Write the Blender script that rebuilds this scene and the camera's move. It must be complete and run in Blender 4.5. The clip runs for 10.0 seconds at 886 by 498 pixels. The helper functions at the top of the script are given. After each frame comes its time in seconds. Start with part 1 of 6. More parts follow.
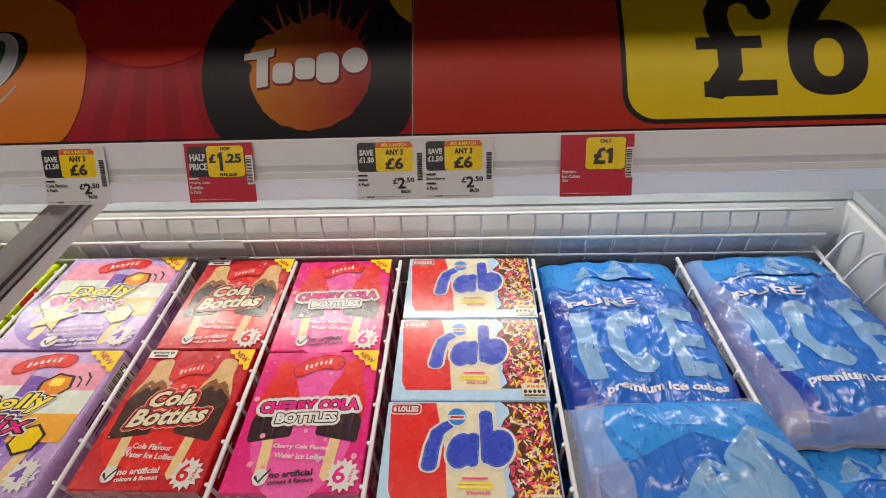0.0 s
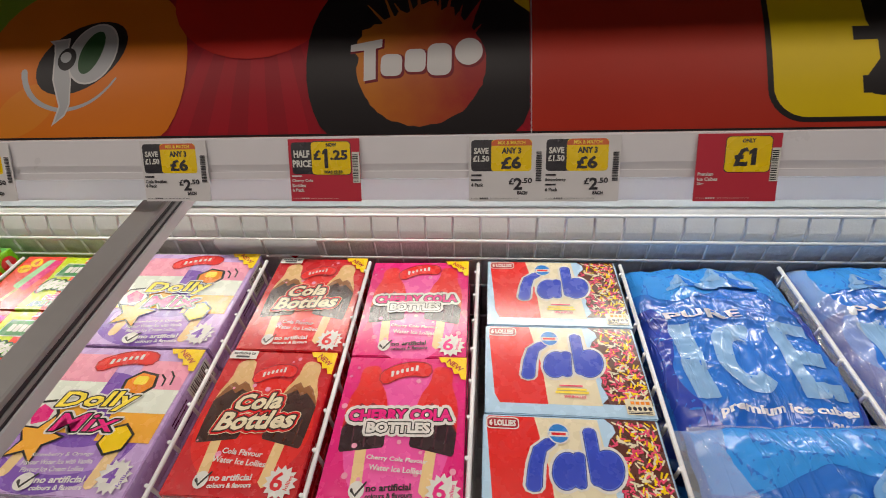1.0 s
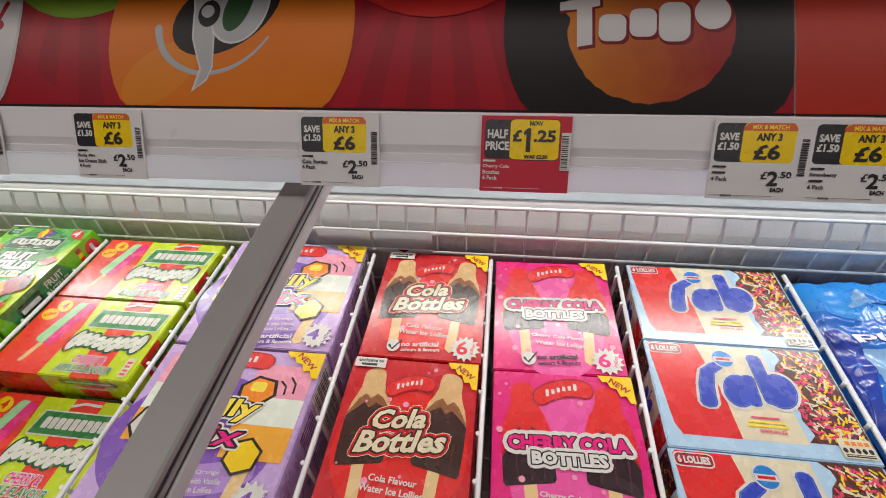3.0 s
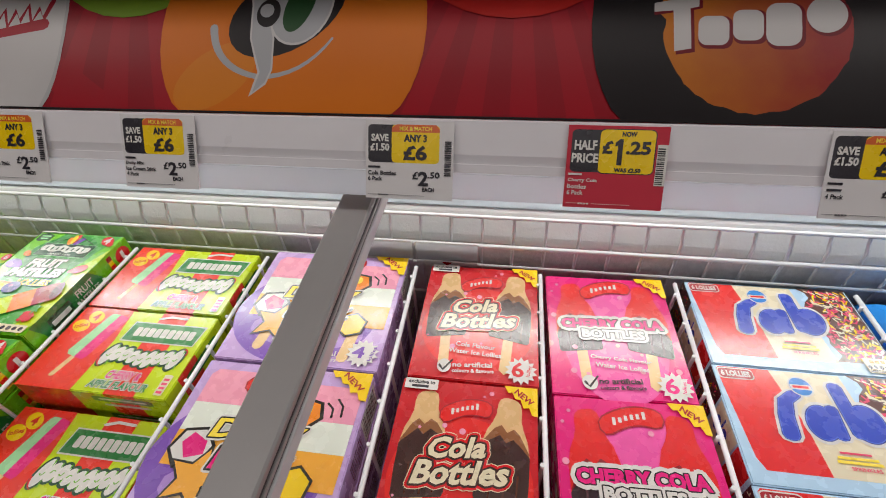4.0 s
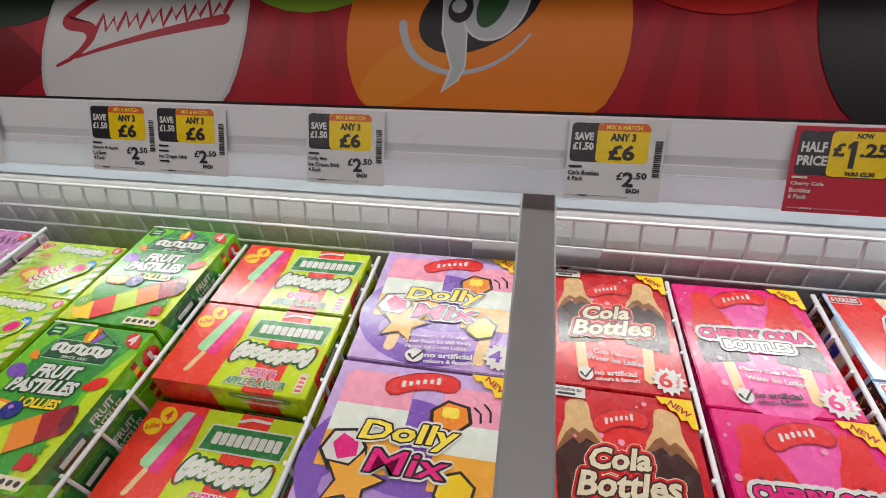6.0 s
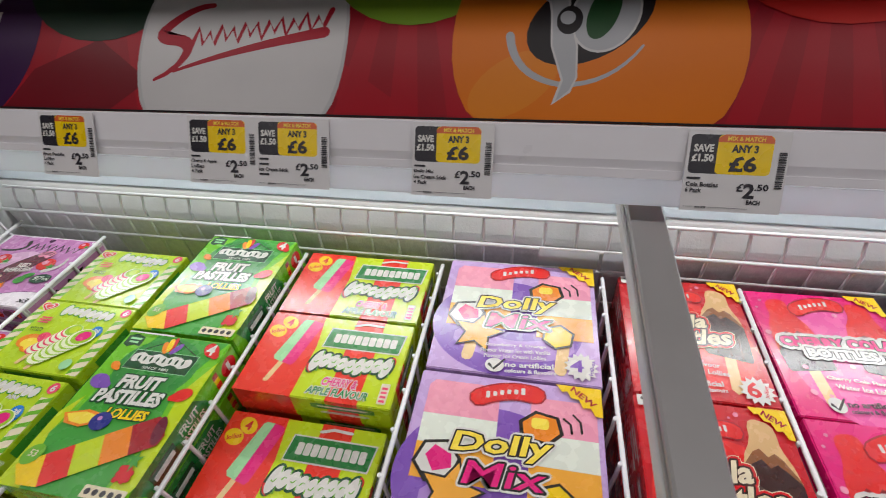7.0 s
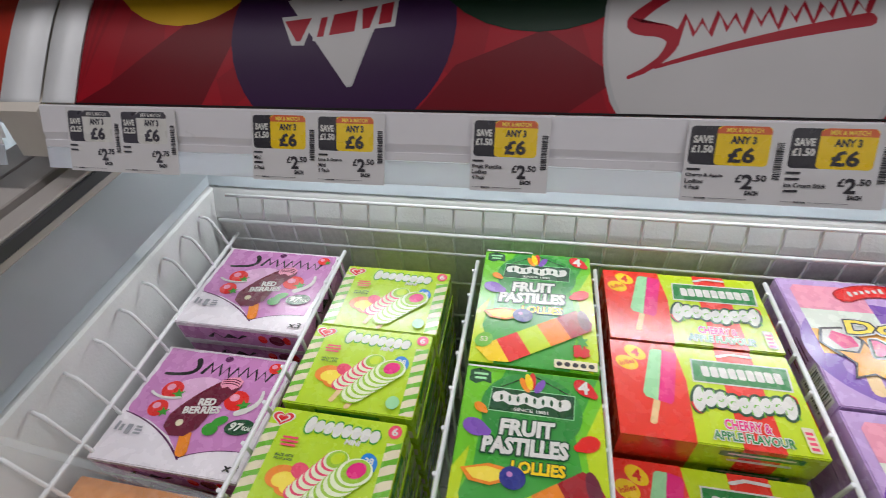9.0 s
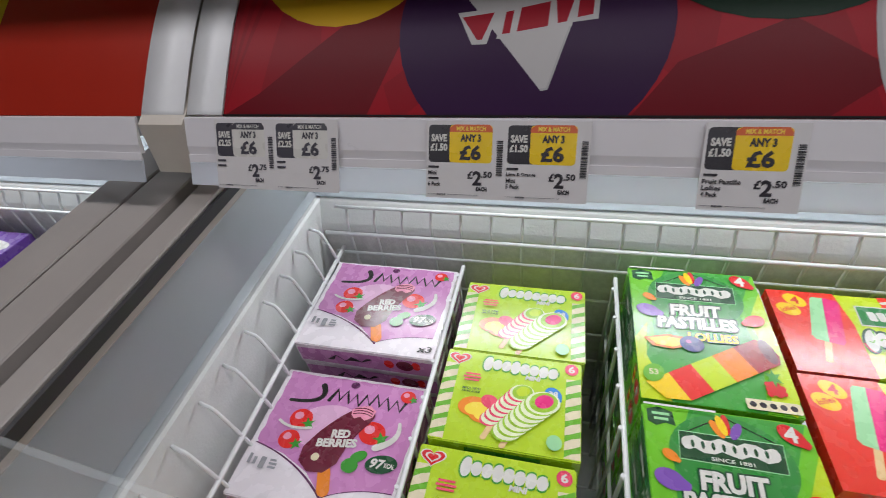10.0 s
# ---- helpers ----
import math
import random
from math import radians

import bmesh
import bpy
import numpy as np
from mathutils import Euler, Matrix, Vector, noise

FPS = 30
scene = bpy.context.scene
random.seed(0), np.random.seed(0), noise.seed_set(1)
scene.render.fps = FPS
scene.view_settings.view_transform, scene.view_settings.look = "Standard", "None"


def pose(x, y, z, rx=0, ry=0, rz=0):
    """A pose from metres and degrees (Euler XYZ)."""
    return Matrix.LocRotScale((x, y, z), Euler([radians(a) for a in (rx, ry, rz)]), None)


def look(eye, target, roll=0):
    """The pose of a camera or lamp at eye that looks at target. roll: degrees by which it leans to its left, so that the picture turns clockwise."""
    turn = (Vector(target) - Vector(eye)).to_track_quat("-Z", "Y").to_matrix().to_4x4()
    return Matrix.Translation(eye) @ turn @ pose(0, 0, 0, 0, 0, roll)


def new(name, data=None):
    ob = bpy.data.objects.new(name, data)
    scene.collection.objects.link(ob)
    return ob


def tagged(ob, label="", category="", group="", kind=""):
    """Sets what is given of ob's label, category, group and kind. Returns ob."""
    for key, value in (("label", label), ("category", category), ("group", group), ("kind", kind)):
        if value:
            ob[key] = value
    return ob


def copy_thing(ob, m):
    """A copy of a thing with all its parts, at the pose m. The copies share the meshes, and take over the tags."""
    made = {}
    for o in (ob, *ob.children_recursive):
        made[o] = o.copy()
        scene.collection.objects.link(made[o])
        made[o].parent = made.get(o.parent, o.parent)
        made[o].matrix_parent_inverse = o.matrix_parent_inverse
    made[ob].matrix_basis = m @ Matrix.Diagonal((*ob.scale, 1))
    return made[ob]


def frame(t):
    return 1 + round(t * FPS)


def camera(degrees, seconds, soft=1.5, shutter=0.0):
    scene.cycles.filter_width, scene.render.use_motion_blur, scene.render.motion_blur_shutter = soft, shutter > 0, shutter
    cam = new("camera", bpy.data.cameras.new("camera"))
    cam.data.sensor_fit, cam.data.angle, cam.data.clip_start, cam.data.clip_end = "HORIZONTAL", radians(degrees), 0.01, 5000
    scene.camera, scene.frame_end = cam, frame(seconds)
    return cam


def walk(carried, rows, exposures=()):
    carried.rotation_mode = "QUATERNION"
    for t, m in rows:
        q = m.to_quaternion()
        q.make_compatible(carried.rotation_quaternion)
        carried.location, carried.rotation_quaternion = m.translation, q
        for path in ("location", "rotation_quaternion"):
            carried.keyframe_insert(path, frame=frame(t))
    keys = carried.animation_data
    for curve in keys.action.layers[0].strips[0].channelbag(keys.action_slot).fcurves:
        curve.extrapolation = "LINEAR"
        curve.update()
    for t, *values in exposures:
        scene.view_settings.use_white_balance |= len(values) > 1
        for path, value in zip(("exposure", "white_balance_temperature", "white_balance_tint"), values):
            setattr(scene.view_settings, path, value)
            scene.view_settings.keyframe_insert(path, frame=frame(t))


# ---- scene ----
cam = camera(87.7, 10.0, 0.9, 0.2)
PATH = [
    (0, (0.555, 0.61, 1.262), (0.46, 2.069, -0.103), -3.2),
    (0.5, (0.515, 0.626, 1.254), (0.36, 2.08, -0.111), -4.1),
    (1, (0.466, 0.633, 1.251), (0.275, 2.078, -0.118), -4.6),
    (1.5, (0.424, 0.643, 1.243), (0.219, 2.084, -0.128), -4.8),
    (2, (0.384, 0.656, 1.236), (0.172, 2.09, -0.141), -4.6),
    (2.5, (0.332, 0.661, 1.221), (0.118, 2.086, -0.166), -4.2),
    (2.7, (0.316, 0.667, 1.218), (0.09, 2.083, -0.177), -4.1),
    (4, (0.237, 0.7, 1.204), (-0.03, 2.123, -0.175), -3.9),
    (4.5, (0.205, 0.693, 1.218), (-0.081, 2.122, -0.152), -4.1),
    (5, (0.161, 0.679, 1.221), (-0.135, 2.108, -0.147), -4.1),
    (5.5, (0.13, 0.665, 1.211), (-0.176, 2.088, -0.161), -4.1),
    (5.7, (0.115, 0.674, 1.202), (-0.203, 2.102, -0.162), -4.0),
    (6.8, (0.045, 0.69, 1.207), (-0.32, 2.114, -0.149), -5.3),
    (7, (0.016, 0.676, 1.213), (-0.34, 2.103, -0.143), -5.2),
    (7.5, (-0.056, 0.62, 1.227), (-0.359, 2.062, -0.126), -4.2),
    (8, (-0.158, 0.626, 1.24), (-0.429, 2.075, -0.113), -3.6),
    (8.5, (-0.288, 0.659, 1.211), (-0.574, 2.094, -0.152), -3.9),
    (9, (-0.404, 0.67, 1.213), (-0.747, 2.089, -0.155), -5.2),
    (9.5, (-0.483, 0.687, 1.216), (-0.883, 2.095, -0.147), -6.5),
    (10, (-0.545, 0.697, 1.205), (-1.011, 2.086, -0.157), -8.7),
]
# the clip's white balance drifts from warm to cool
BALANCE = [(0, 0.0, 7300, 12), (1, 0.0, 7300, 12), (2, 0.0, 7050, 12), (4, 0.0, 6750, 12), (5.5, 0.0, 6620, 12), (8, 0.0, 6350, 11), (10, 0.05, 6200, 12)]
walk(cam, [(t, look(eye, target, roll)) for t, eye, target, roll in PATH], BALANCE)

# ---- world and light ----
world = bpy.data.worlds.new("world")
scene.world = world
world.use_nodes = True
world.node_tree.nodes["Background"].inputs[0].default_value = (0.75, 0.85, 1.0, 1)
world.node_tree.nodes["Background"].inputs[1].default_value = 0.05
scene.view_settings.exposure = 0.0


def area_lamp(name, m, sx, sy, watts, colour):
    data = bpy.data.lights.new(name, "AREA")
    data.shape, data.size, data.size_y, data.energy, data.color = "RECTANGLE", sx, sy, watts, colour
    ob = new(name, data)
    ob.matrix_world = m
    return ob


# shop ceiling lights, and the light strip under the canopy
for cx in (-1.7, 0.0, 1.7):
    area_lamp("ceiling_lamp", pose(cx, 0.72, 2.97), 1.5, 0.28, 11.8, (0.99, 0.95, 0.935))
    area_lamp("ceiling_lamp", pose(cx, -1.6, 2.97), 1.5, 0.28, 2.6, (0.99, 0.95, 0.935))
area_lamp("strip_lamp", pose(0.13, 1.212, 0.956, -36, 0, 0), 2.05, 0.020, 3.0, (0.97, 0.985, 0.97))
area_lamp("strip_lamp", pose(-1.62, 1.212, 0.956, -36, 0, 0), 1.16, 0.020, 1.6, (0.97, 0.985, 0.97))


# ---- materials ----
MATS = {}


def mat(name, colour, rough=0.5, metal=0.0, vary=0.08, scale=40.0, bump=0.0, bscale=200.0, coat=0.0, translucent=0.0, spec=0.5):
    if name in MATS:
        return MATS[name]
    m = bpy.data.materials.new(name)
    m.use_nodes = True
    t = m.node_tree
    b = t.nodes["Principled BSDF"]
    tc = t.nodes.new("ShaderNodeTexCoord")
    nz = t.nodes.new("ShaderNodeTexNoise")
    nz.inputs["Scale"].default_value, nz.inputs["Detail"].default_value = scale, 6
    t.links.new(tc.outputs["Object"], nz.inputs["Vector"])
    mix = t.nodes.new("ShaderNodeMixRGB")
    mix.inputs[1].default_value = (*[c * (1 - vary) for c in colour], 1)
    mix.inputs[2].default_value = (*[min(1, c * (1 + vary)) for c in colour], 1)
    t.links.new(nz.outputs["Fac"], mix.inputs[0])
    t.links.new(mix.outputs[0], b.inputs["Base Color"])
    rr = t.nodes.new("ShaderNodeMapRange")
    rr.inputs["To Min"].default_value, rr.inputs["To Max"].default_value = max(0.02, rough - 0.07), min(1, rough + 0.07)
    t.links.new(nz.outputs["Fac"], rr.inputs["Value"])
    t.links.new(rr.outputs[0], b.inputs["Roughness"])
    b.inputs["Metallic"].default_value = metal
    b.inputs["Specular IOR Level"].default_value = spec
    if coat:
        b.inputs["Coat Weight"].default_value, b.inputs["Coat Roughness"].default_value = coat, 0.2
    if bump:
        n2 = t.nodes.new("ShaderNodeTexNoise")
        n2.inputs["Scale"].default_value, n2.inputs["Detail"].default_value = bscale, 4
        t.links.new(tc.outputs["Object"], n2.inputs["Vector"])
        bp = t.nodes.new("ShaderNodeBump")
        bp.inputs["Strength"].default_value, bp.inputs["Distance"].default_value = bump, 0.001
        t.links.new(n2.outputs["Fac"], bp.inputs["Height"])
        t.links.new(bp.outputs[0], b.inputs["Normal"])
    if translucent:
        tr = t.nodes.new("ShaderNodeBsdfTranslucent")
        tr.inputs[0].default_value = (*colour, 1)
        ms = t.nodes.new("ShaderNodeMixShader")
        ms.inputs[0].default_value = translucent
        t.links.new(b.outputs[0], ms.inputs[1])
        t.links.new(tr.outputs[0], ms.inputs[2])
        t.links.new(ms.outputs[0], t.nodes["Material Output"].inputs[0])
    MATS[name] = m
    return m


def ink(name, hexa, rough=0.27):
    """Glossy printed card in an sRGB colour."""
    v = [int(hexa[i:i + 2], 16) / 255 for i in (0, 2, 4)]
    return mat(name, [c / 12.92 if c < 0.04 else ((c + 0.055) / 1.055) ** 2.4 for c in v], rough, vary=0.05, scale=60, bump=0.06, bscale=90, spec=0.85, coat=0.4)


WHITE_PLASTIC = mat("white_plastic", (0.78, 0.79, 0.80), 0.35, vary=0.04, bump=0.05, bscale=60)
RAIL_PLASTIC = mat("rail_plastic", (0.78, 0.76, 0.785), 0.30, vary=0.03)
LIP_PLASTIC = mat("lip_plastic", (0.80, 0.82, 0.86), 0.25, vary=0.02, translucent=0.78)
LINER = mat("frosted_liner", (0.72, 0.74, 0.73), 0.55, vary=0.12, scale=22, bump=0.4, bscale=260)
STUCCO = mat("stucco_aluminium", (0.84, 0.83, 0.82), 0.45, 0.0, vary=0.2, scale=120, bump=1.0, bscale=190)
SHOULDER = mat("grey_shoulder", (0.66, 0.72, 0.76), 0.20, vary=0.06, scale=9)
WIRE = mat("white_coated_wire", (0.82, 0.83, 0.84), 0.32, vary=0.06, scale=120)
LIDGREY = mat("grey_lid_frame", (0.27, 0.262, 0.258), 0.36, vary=0.08, scale=30)
LIDDARK = mat("dark_groove", (0.025, 0.025, 0.028), 0.5)
BEIGE = mat("beige_metal", (0.36, 0.33, 0.305), 0.38, vary=0.10, scale=14, bump=0.1)
STEEL = mat("painted_steel", (0.55, 0.56, 0.57), 0.4)
CEILING = mat("ceiling_board", (0.55, 0.55, 0.55), 0.8)
WALL = mat("shop_wall", (0.35, 0.33, 0.32), 0.7)
FLOOR = mat("floor_vinyl", (0.22, 0.21, 0.20), 0.35, vary=0.2, scale=6)
LEDMAT = mat("strip_cover", (0.85, 0.88, 0.9), 0.3)


# ---- shape helpers ----
def part(name, bm, material, parent=None, label=""):
    me = bpy.data.meshes.new(name)
    bm.normal_update()
    bm.to_mesh(me)
    bm.free()
    me.materials.append(material)
    ob = new(name, me)
    if parent:
        ob.parent = parent
    if label:
        ob["label"] = label
    return ob


def empty(name):
    ob = new(name)
    ob.empty_display_size = 0.02
    return ob


def box_bm(x0, x1, y0, y1, z0, z1, bevel=0.0, seg=1):
    bm = bmesh.new()
    bmesh.ops.create_cube(bm, size=1)
    for v in bm.verts:
        v.co = ((x0 + x1) / 2 + v.co.x * (x1 - x0), (y0 + y1) / 2 + v.co.y * (y1 - y0), (z0 + z1) / 2 + v.co.z * (z1 - z0))
    if bevel:
        bmesh.ops.bevel(bm, geom=bm.edges[:], offset=bevel, segments=seg, affect="EDGES")
    return bm


def extrude_x(profile, x0, x1):
    """A closed solid: a (y, z) outline carried from x0 to x1."""
    bm = bmesh.new()
    a = [bm.verts.new((x0, y, z)) for y, z in profile]
    b = [bm.verts.new((x1, y, z)) for y, z in profile]
    n = len(profile)
    for i in range(n):
        bm.faces.new((a[i], a[(i + 1) % n], b[(i + 1) % n], b[i]))
    bm.faces.new(a[::-1])
    bm.faces.new(b)
    bmesh.ops.recalc_face_normals(bm, faces=bm.faces[:])
    return bm


def tube(bm, pts, r, n=6):
    pts = [Vector(p) for p in pts]
    rings = []
    for i, p in enumerate(pts):
        d = (pts[min(i + 1, len(pts) - 1)] - pts[max(i - 1, 0)]).normalized()
        u = d.orthogonal() if i == 0 else (u - d * u.dot(d))
        u.normalize()
        w = d.cross(u)
        rings.append([bm.verts.new(p + r * (math.cos(2 * math.pi * k / n) * u + math.sin(2 * math.pi * k / n) * w)) for k in range(n)])
    for a, b in zip(rings, rings[1:]):
        for k in range(n):
            f = bm.faces.new((a[k], a[(k + 1) % n], b[(k + 1) % n], b[k]))
            f.smooth = True
    bm.faces.new(rings[0][::-1])
    bm.faces.new(rings[-1])
    return bm


def wire(name, pts, r, parent, label=""):
    return part(name, tube(bmesh.new(), pts, r), WIRE, parent, label)


# flat shapes, as loops of (x, y)
def rect(x0, y0, x1, y1):
    return [(x0, y0), (x1, y0), (x1, y1), (x0, y1)]


def rrect(x0, y0, x1, y1, r, n=5):
    out = []
    for cx, cy, a0 in ((x1 - r, y0 + r, -90), (x1 - r, y1 - r, 0), (x0 + r, y1 - r, 90), (x0 + r, y0 + r, 180)):
        out += [(cx + r * math.cos(radians(a0 + 90 * k / n)), cy + r * math.sin(radians(a0 + 90 * k / n))) for k in range(n + 1)]
    return out


def oval(cx, cy, rx, ry, turn=0.0, n=28, power=1.0):
    c, s, out = math.cos(radians(turn)), math.sin(radians(turn)), []
    for k in range(n):
        a = 2 * math.pi * k / n
        x, y = math.cos(a), math.sin(a)
        x, y = rx * math.copysign(abs(x) ** power, x), ry * math.copysign(abs(y) ** power, y)
        out.append((cx + c * x - s * y, cy + s * x + c * y))
    return out


def star(cx, cy, r0, r1, n, turn=90):
    return [(cx + (r0 if k % 2 == 0 else r1) * math.cos(radians(turn + 180 * k / n)), cy + (r0 if k % 2 == 0 else r1) * math.sin(radians(turn + 180 * k / n))) for k in range(2 * n)]


def stroke(pts, w0, w1=None):
    """A bent band along pts, its width going from w0 to w1, with round ends."""
    w1 = w0 if w1 is None else w1
    left, right = [], []
    n = len(pts)
    for i, p in enumerate(pts):
        a, b = pts[max(i - 1, 0)], pts[min(i + 1, n - 1)]
        dx, dy = b[0] - a[0], b[1] - a[1]
        d = math.hypot(dx, dy)
        w = (w0 + (w1 - w0) * i / (n - 1)) / 2
        left.append((p[0] - dy / d * w, p[1] + dx / d * w))
        right.append((p[0] + dy / d * w, p[1] - dx / d * w))
    cap = []
    a, b = pts[-2], pts[-1]
    ang = math.atan2(b[1] - a[1], b[0] - a[0])
    for k in (1, 2, 3):
        q = ang + math.pi / 2 - math.pi * k / 4
        cap.append((b[0] + w1 / 2 * math.cos(q), b[1] + w1 / 2 * math.sin(q)))
    cap0 = []
    a, b = pts[0], pts[1]
    ang = math.atan2(b[1] - a[1], b[0] - a[0])
    for k in (1, 2, 3):
        q = ang - math.pi / 2 - math.pi * k / 4
        cap0.append((a[0] + w0 / 2 * math.cos(q), a[1] + w0 / 2 * math.sin(q)))
    return left + cap + right[::-1] + cap0


def curve_pts(p0, p1, p2, n=10):
    return [((1 - t) ** 2 * p0[0] + 2 * t * (1 - t) * p1[0] + t * t * p2[0], (1 - t) ** 2 * p0[1] + 2 * t * (1 - t) * p1[1] + t * t * p2[1]) for t in [k / n for k in range(n + 1)]]


def flat(loops, z=0.0):
    bm = bmesh.new()
    for k, loop in enumerate(loops):
        bm.faces.new([bm.verts.new((x, y, z + 3e-6 * k)) for x, y in loop])
    for f in bm.faces:
        f.normal_update()
        if f.normal.z < 0:
            f.normal_flip()
    return bm


GLYPHS = {}


def glyph(body, offset=0.0):
    """Corners and faces of words in the built-in font at size 1."""
    key = (body, round(offset, 4))
    if key not in GLYPHS:
        cu = bpy.data.curves.new("words", "FONT")
        cu.body, cu.resolution_u, cu.offset = body, 2, offset
        ob = bpy.data.objects.new("words", cu)
        me = bpy.data.meshes.new_from_object(ob)
        GLYPHS[key] = ([v.co[:2] for v in me.vertices], [tuple(p.vertices) for p in me.polygons])
        bpy.data.objects.remove(ob)
        bpy.data.curves.remove(cu)
        bpy.data.meshes.remove(me)
    return GLYPHS[key]


def span(body):
    co = np.array(glyph(body)[0])
    return co.min(0), co.max(0)


def text_bm(body, cx, cy, w, h, z=0.0, thick=0.0, shear=0.0, turn=0.0):
    """Words in the built-in font, stretched to w by h about (cx, cy). thick: how far they are fattened, in metres."""
    lo, hi = span(body)
    kx, ky = w / (hi[0] - lo[0]), h / (hi[1] - lo[1])
    fine = min(thick, 0.0011)
    rings = [(0.0, 0.0)]
    if thick > 0.0011:
        r = thick - fine
        rings += [(r * math.cos(2 * math.pi * k / 12), r * math.sin(2 * math.pi * k / 12)) for k in range(12)]
    bar = span("|")[0][0]
    c, s = math.cos(radians(turn)), math.sin(radians(turn))
    bm = bmesh.new()
    for n, ch in enumerate(body):
        if ch == " ":
            continue
        start = span(body[:n] + "|")[1][0] - span("|")[1][0] if n else 0.0
        co, faces = glyph(ch, fine / math.sqrt(kx * ky))
        for q, (dx, dy) in enumerate(rings):
            vs = []
            for px, py in co:
                y = (py - (lo[1] + hi[1]) / 2) * ky + dy
                x = (px + start - (lo[0] + hi[0]) / 2) * kx + dx + shear * y
                vs.append(bm.verts.new((cx + c * x - s * y, cy + s * x + c * y, z + 3e-6 * (q + (n % 2) * 0.5))))
            for f in faces:
                try:
                    bm.faces.new([vs[k] for k in f])
                except ValueError:
                    pass
    for f in bm.faces:
        f.normal_update()
        if f.normal.z < 0:
            f.normal_flip()
    return bm


# ---- the shop round the freezer ----
def structure(name, bm, material, label, category):
    return tagged(part(name, bm, material), label, category, kind="structure")


structure("floor", box_bm(-5, 5, -4, 3, -0.1, 0, 0), FLOOR, "worn grey vinyl shop floor", "floor")
structure("ceiling", box_bm(-5, 5, -4, 3, 3.0, 3.1, 0), CEILING, "pale board shop ceiling", "ceiling")
structure("wall_north", box_bm(-5, 5, 3.0, 3.1, 0, 3), WALL, "plain shop wall behind the freezers", "wall")
# out of view: added to shade the sign tops, white underside for bounce
structure("shade_bulkhead", box_bm(-5, 5, 1.050, 3.0, 1.252, 3.0), WHITE_PLASTIC, "unseen block added above the canopies to shade the signs", "wall")
structure("wall_south", box_bm(-5, 5, -4.1, -4.0, 0, 3), WALL, "plain shop wall across the aisle", "wall")
structure("wall_east", box_bm(5.0, 5.1, -4, 3, 0, 3), WALL, "plain shop wall at the aisle end", "wall")
structure("wall_west", box_bm(-5.1, -5.0, -4, 3, 0, 3), WALL, "plain shop wall at the aisle end", "wall")

# ---- chest freezer ----
XL, XR = -0.885, 1.130        # inner faces of the liner
YB, YF, ZT, ZF = 1.176, 0.50, 0.817, 0.42


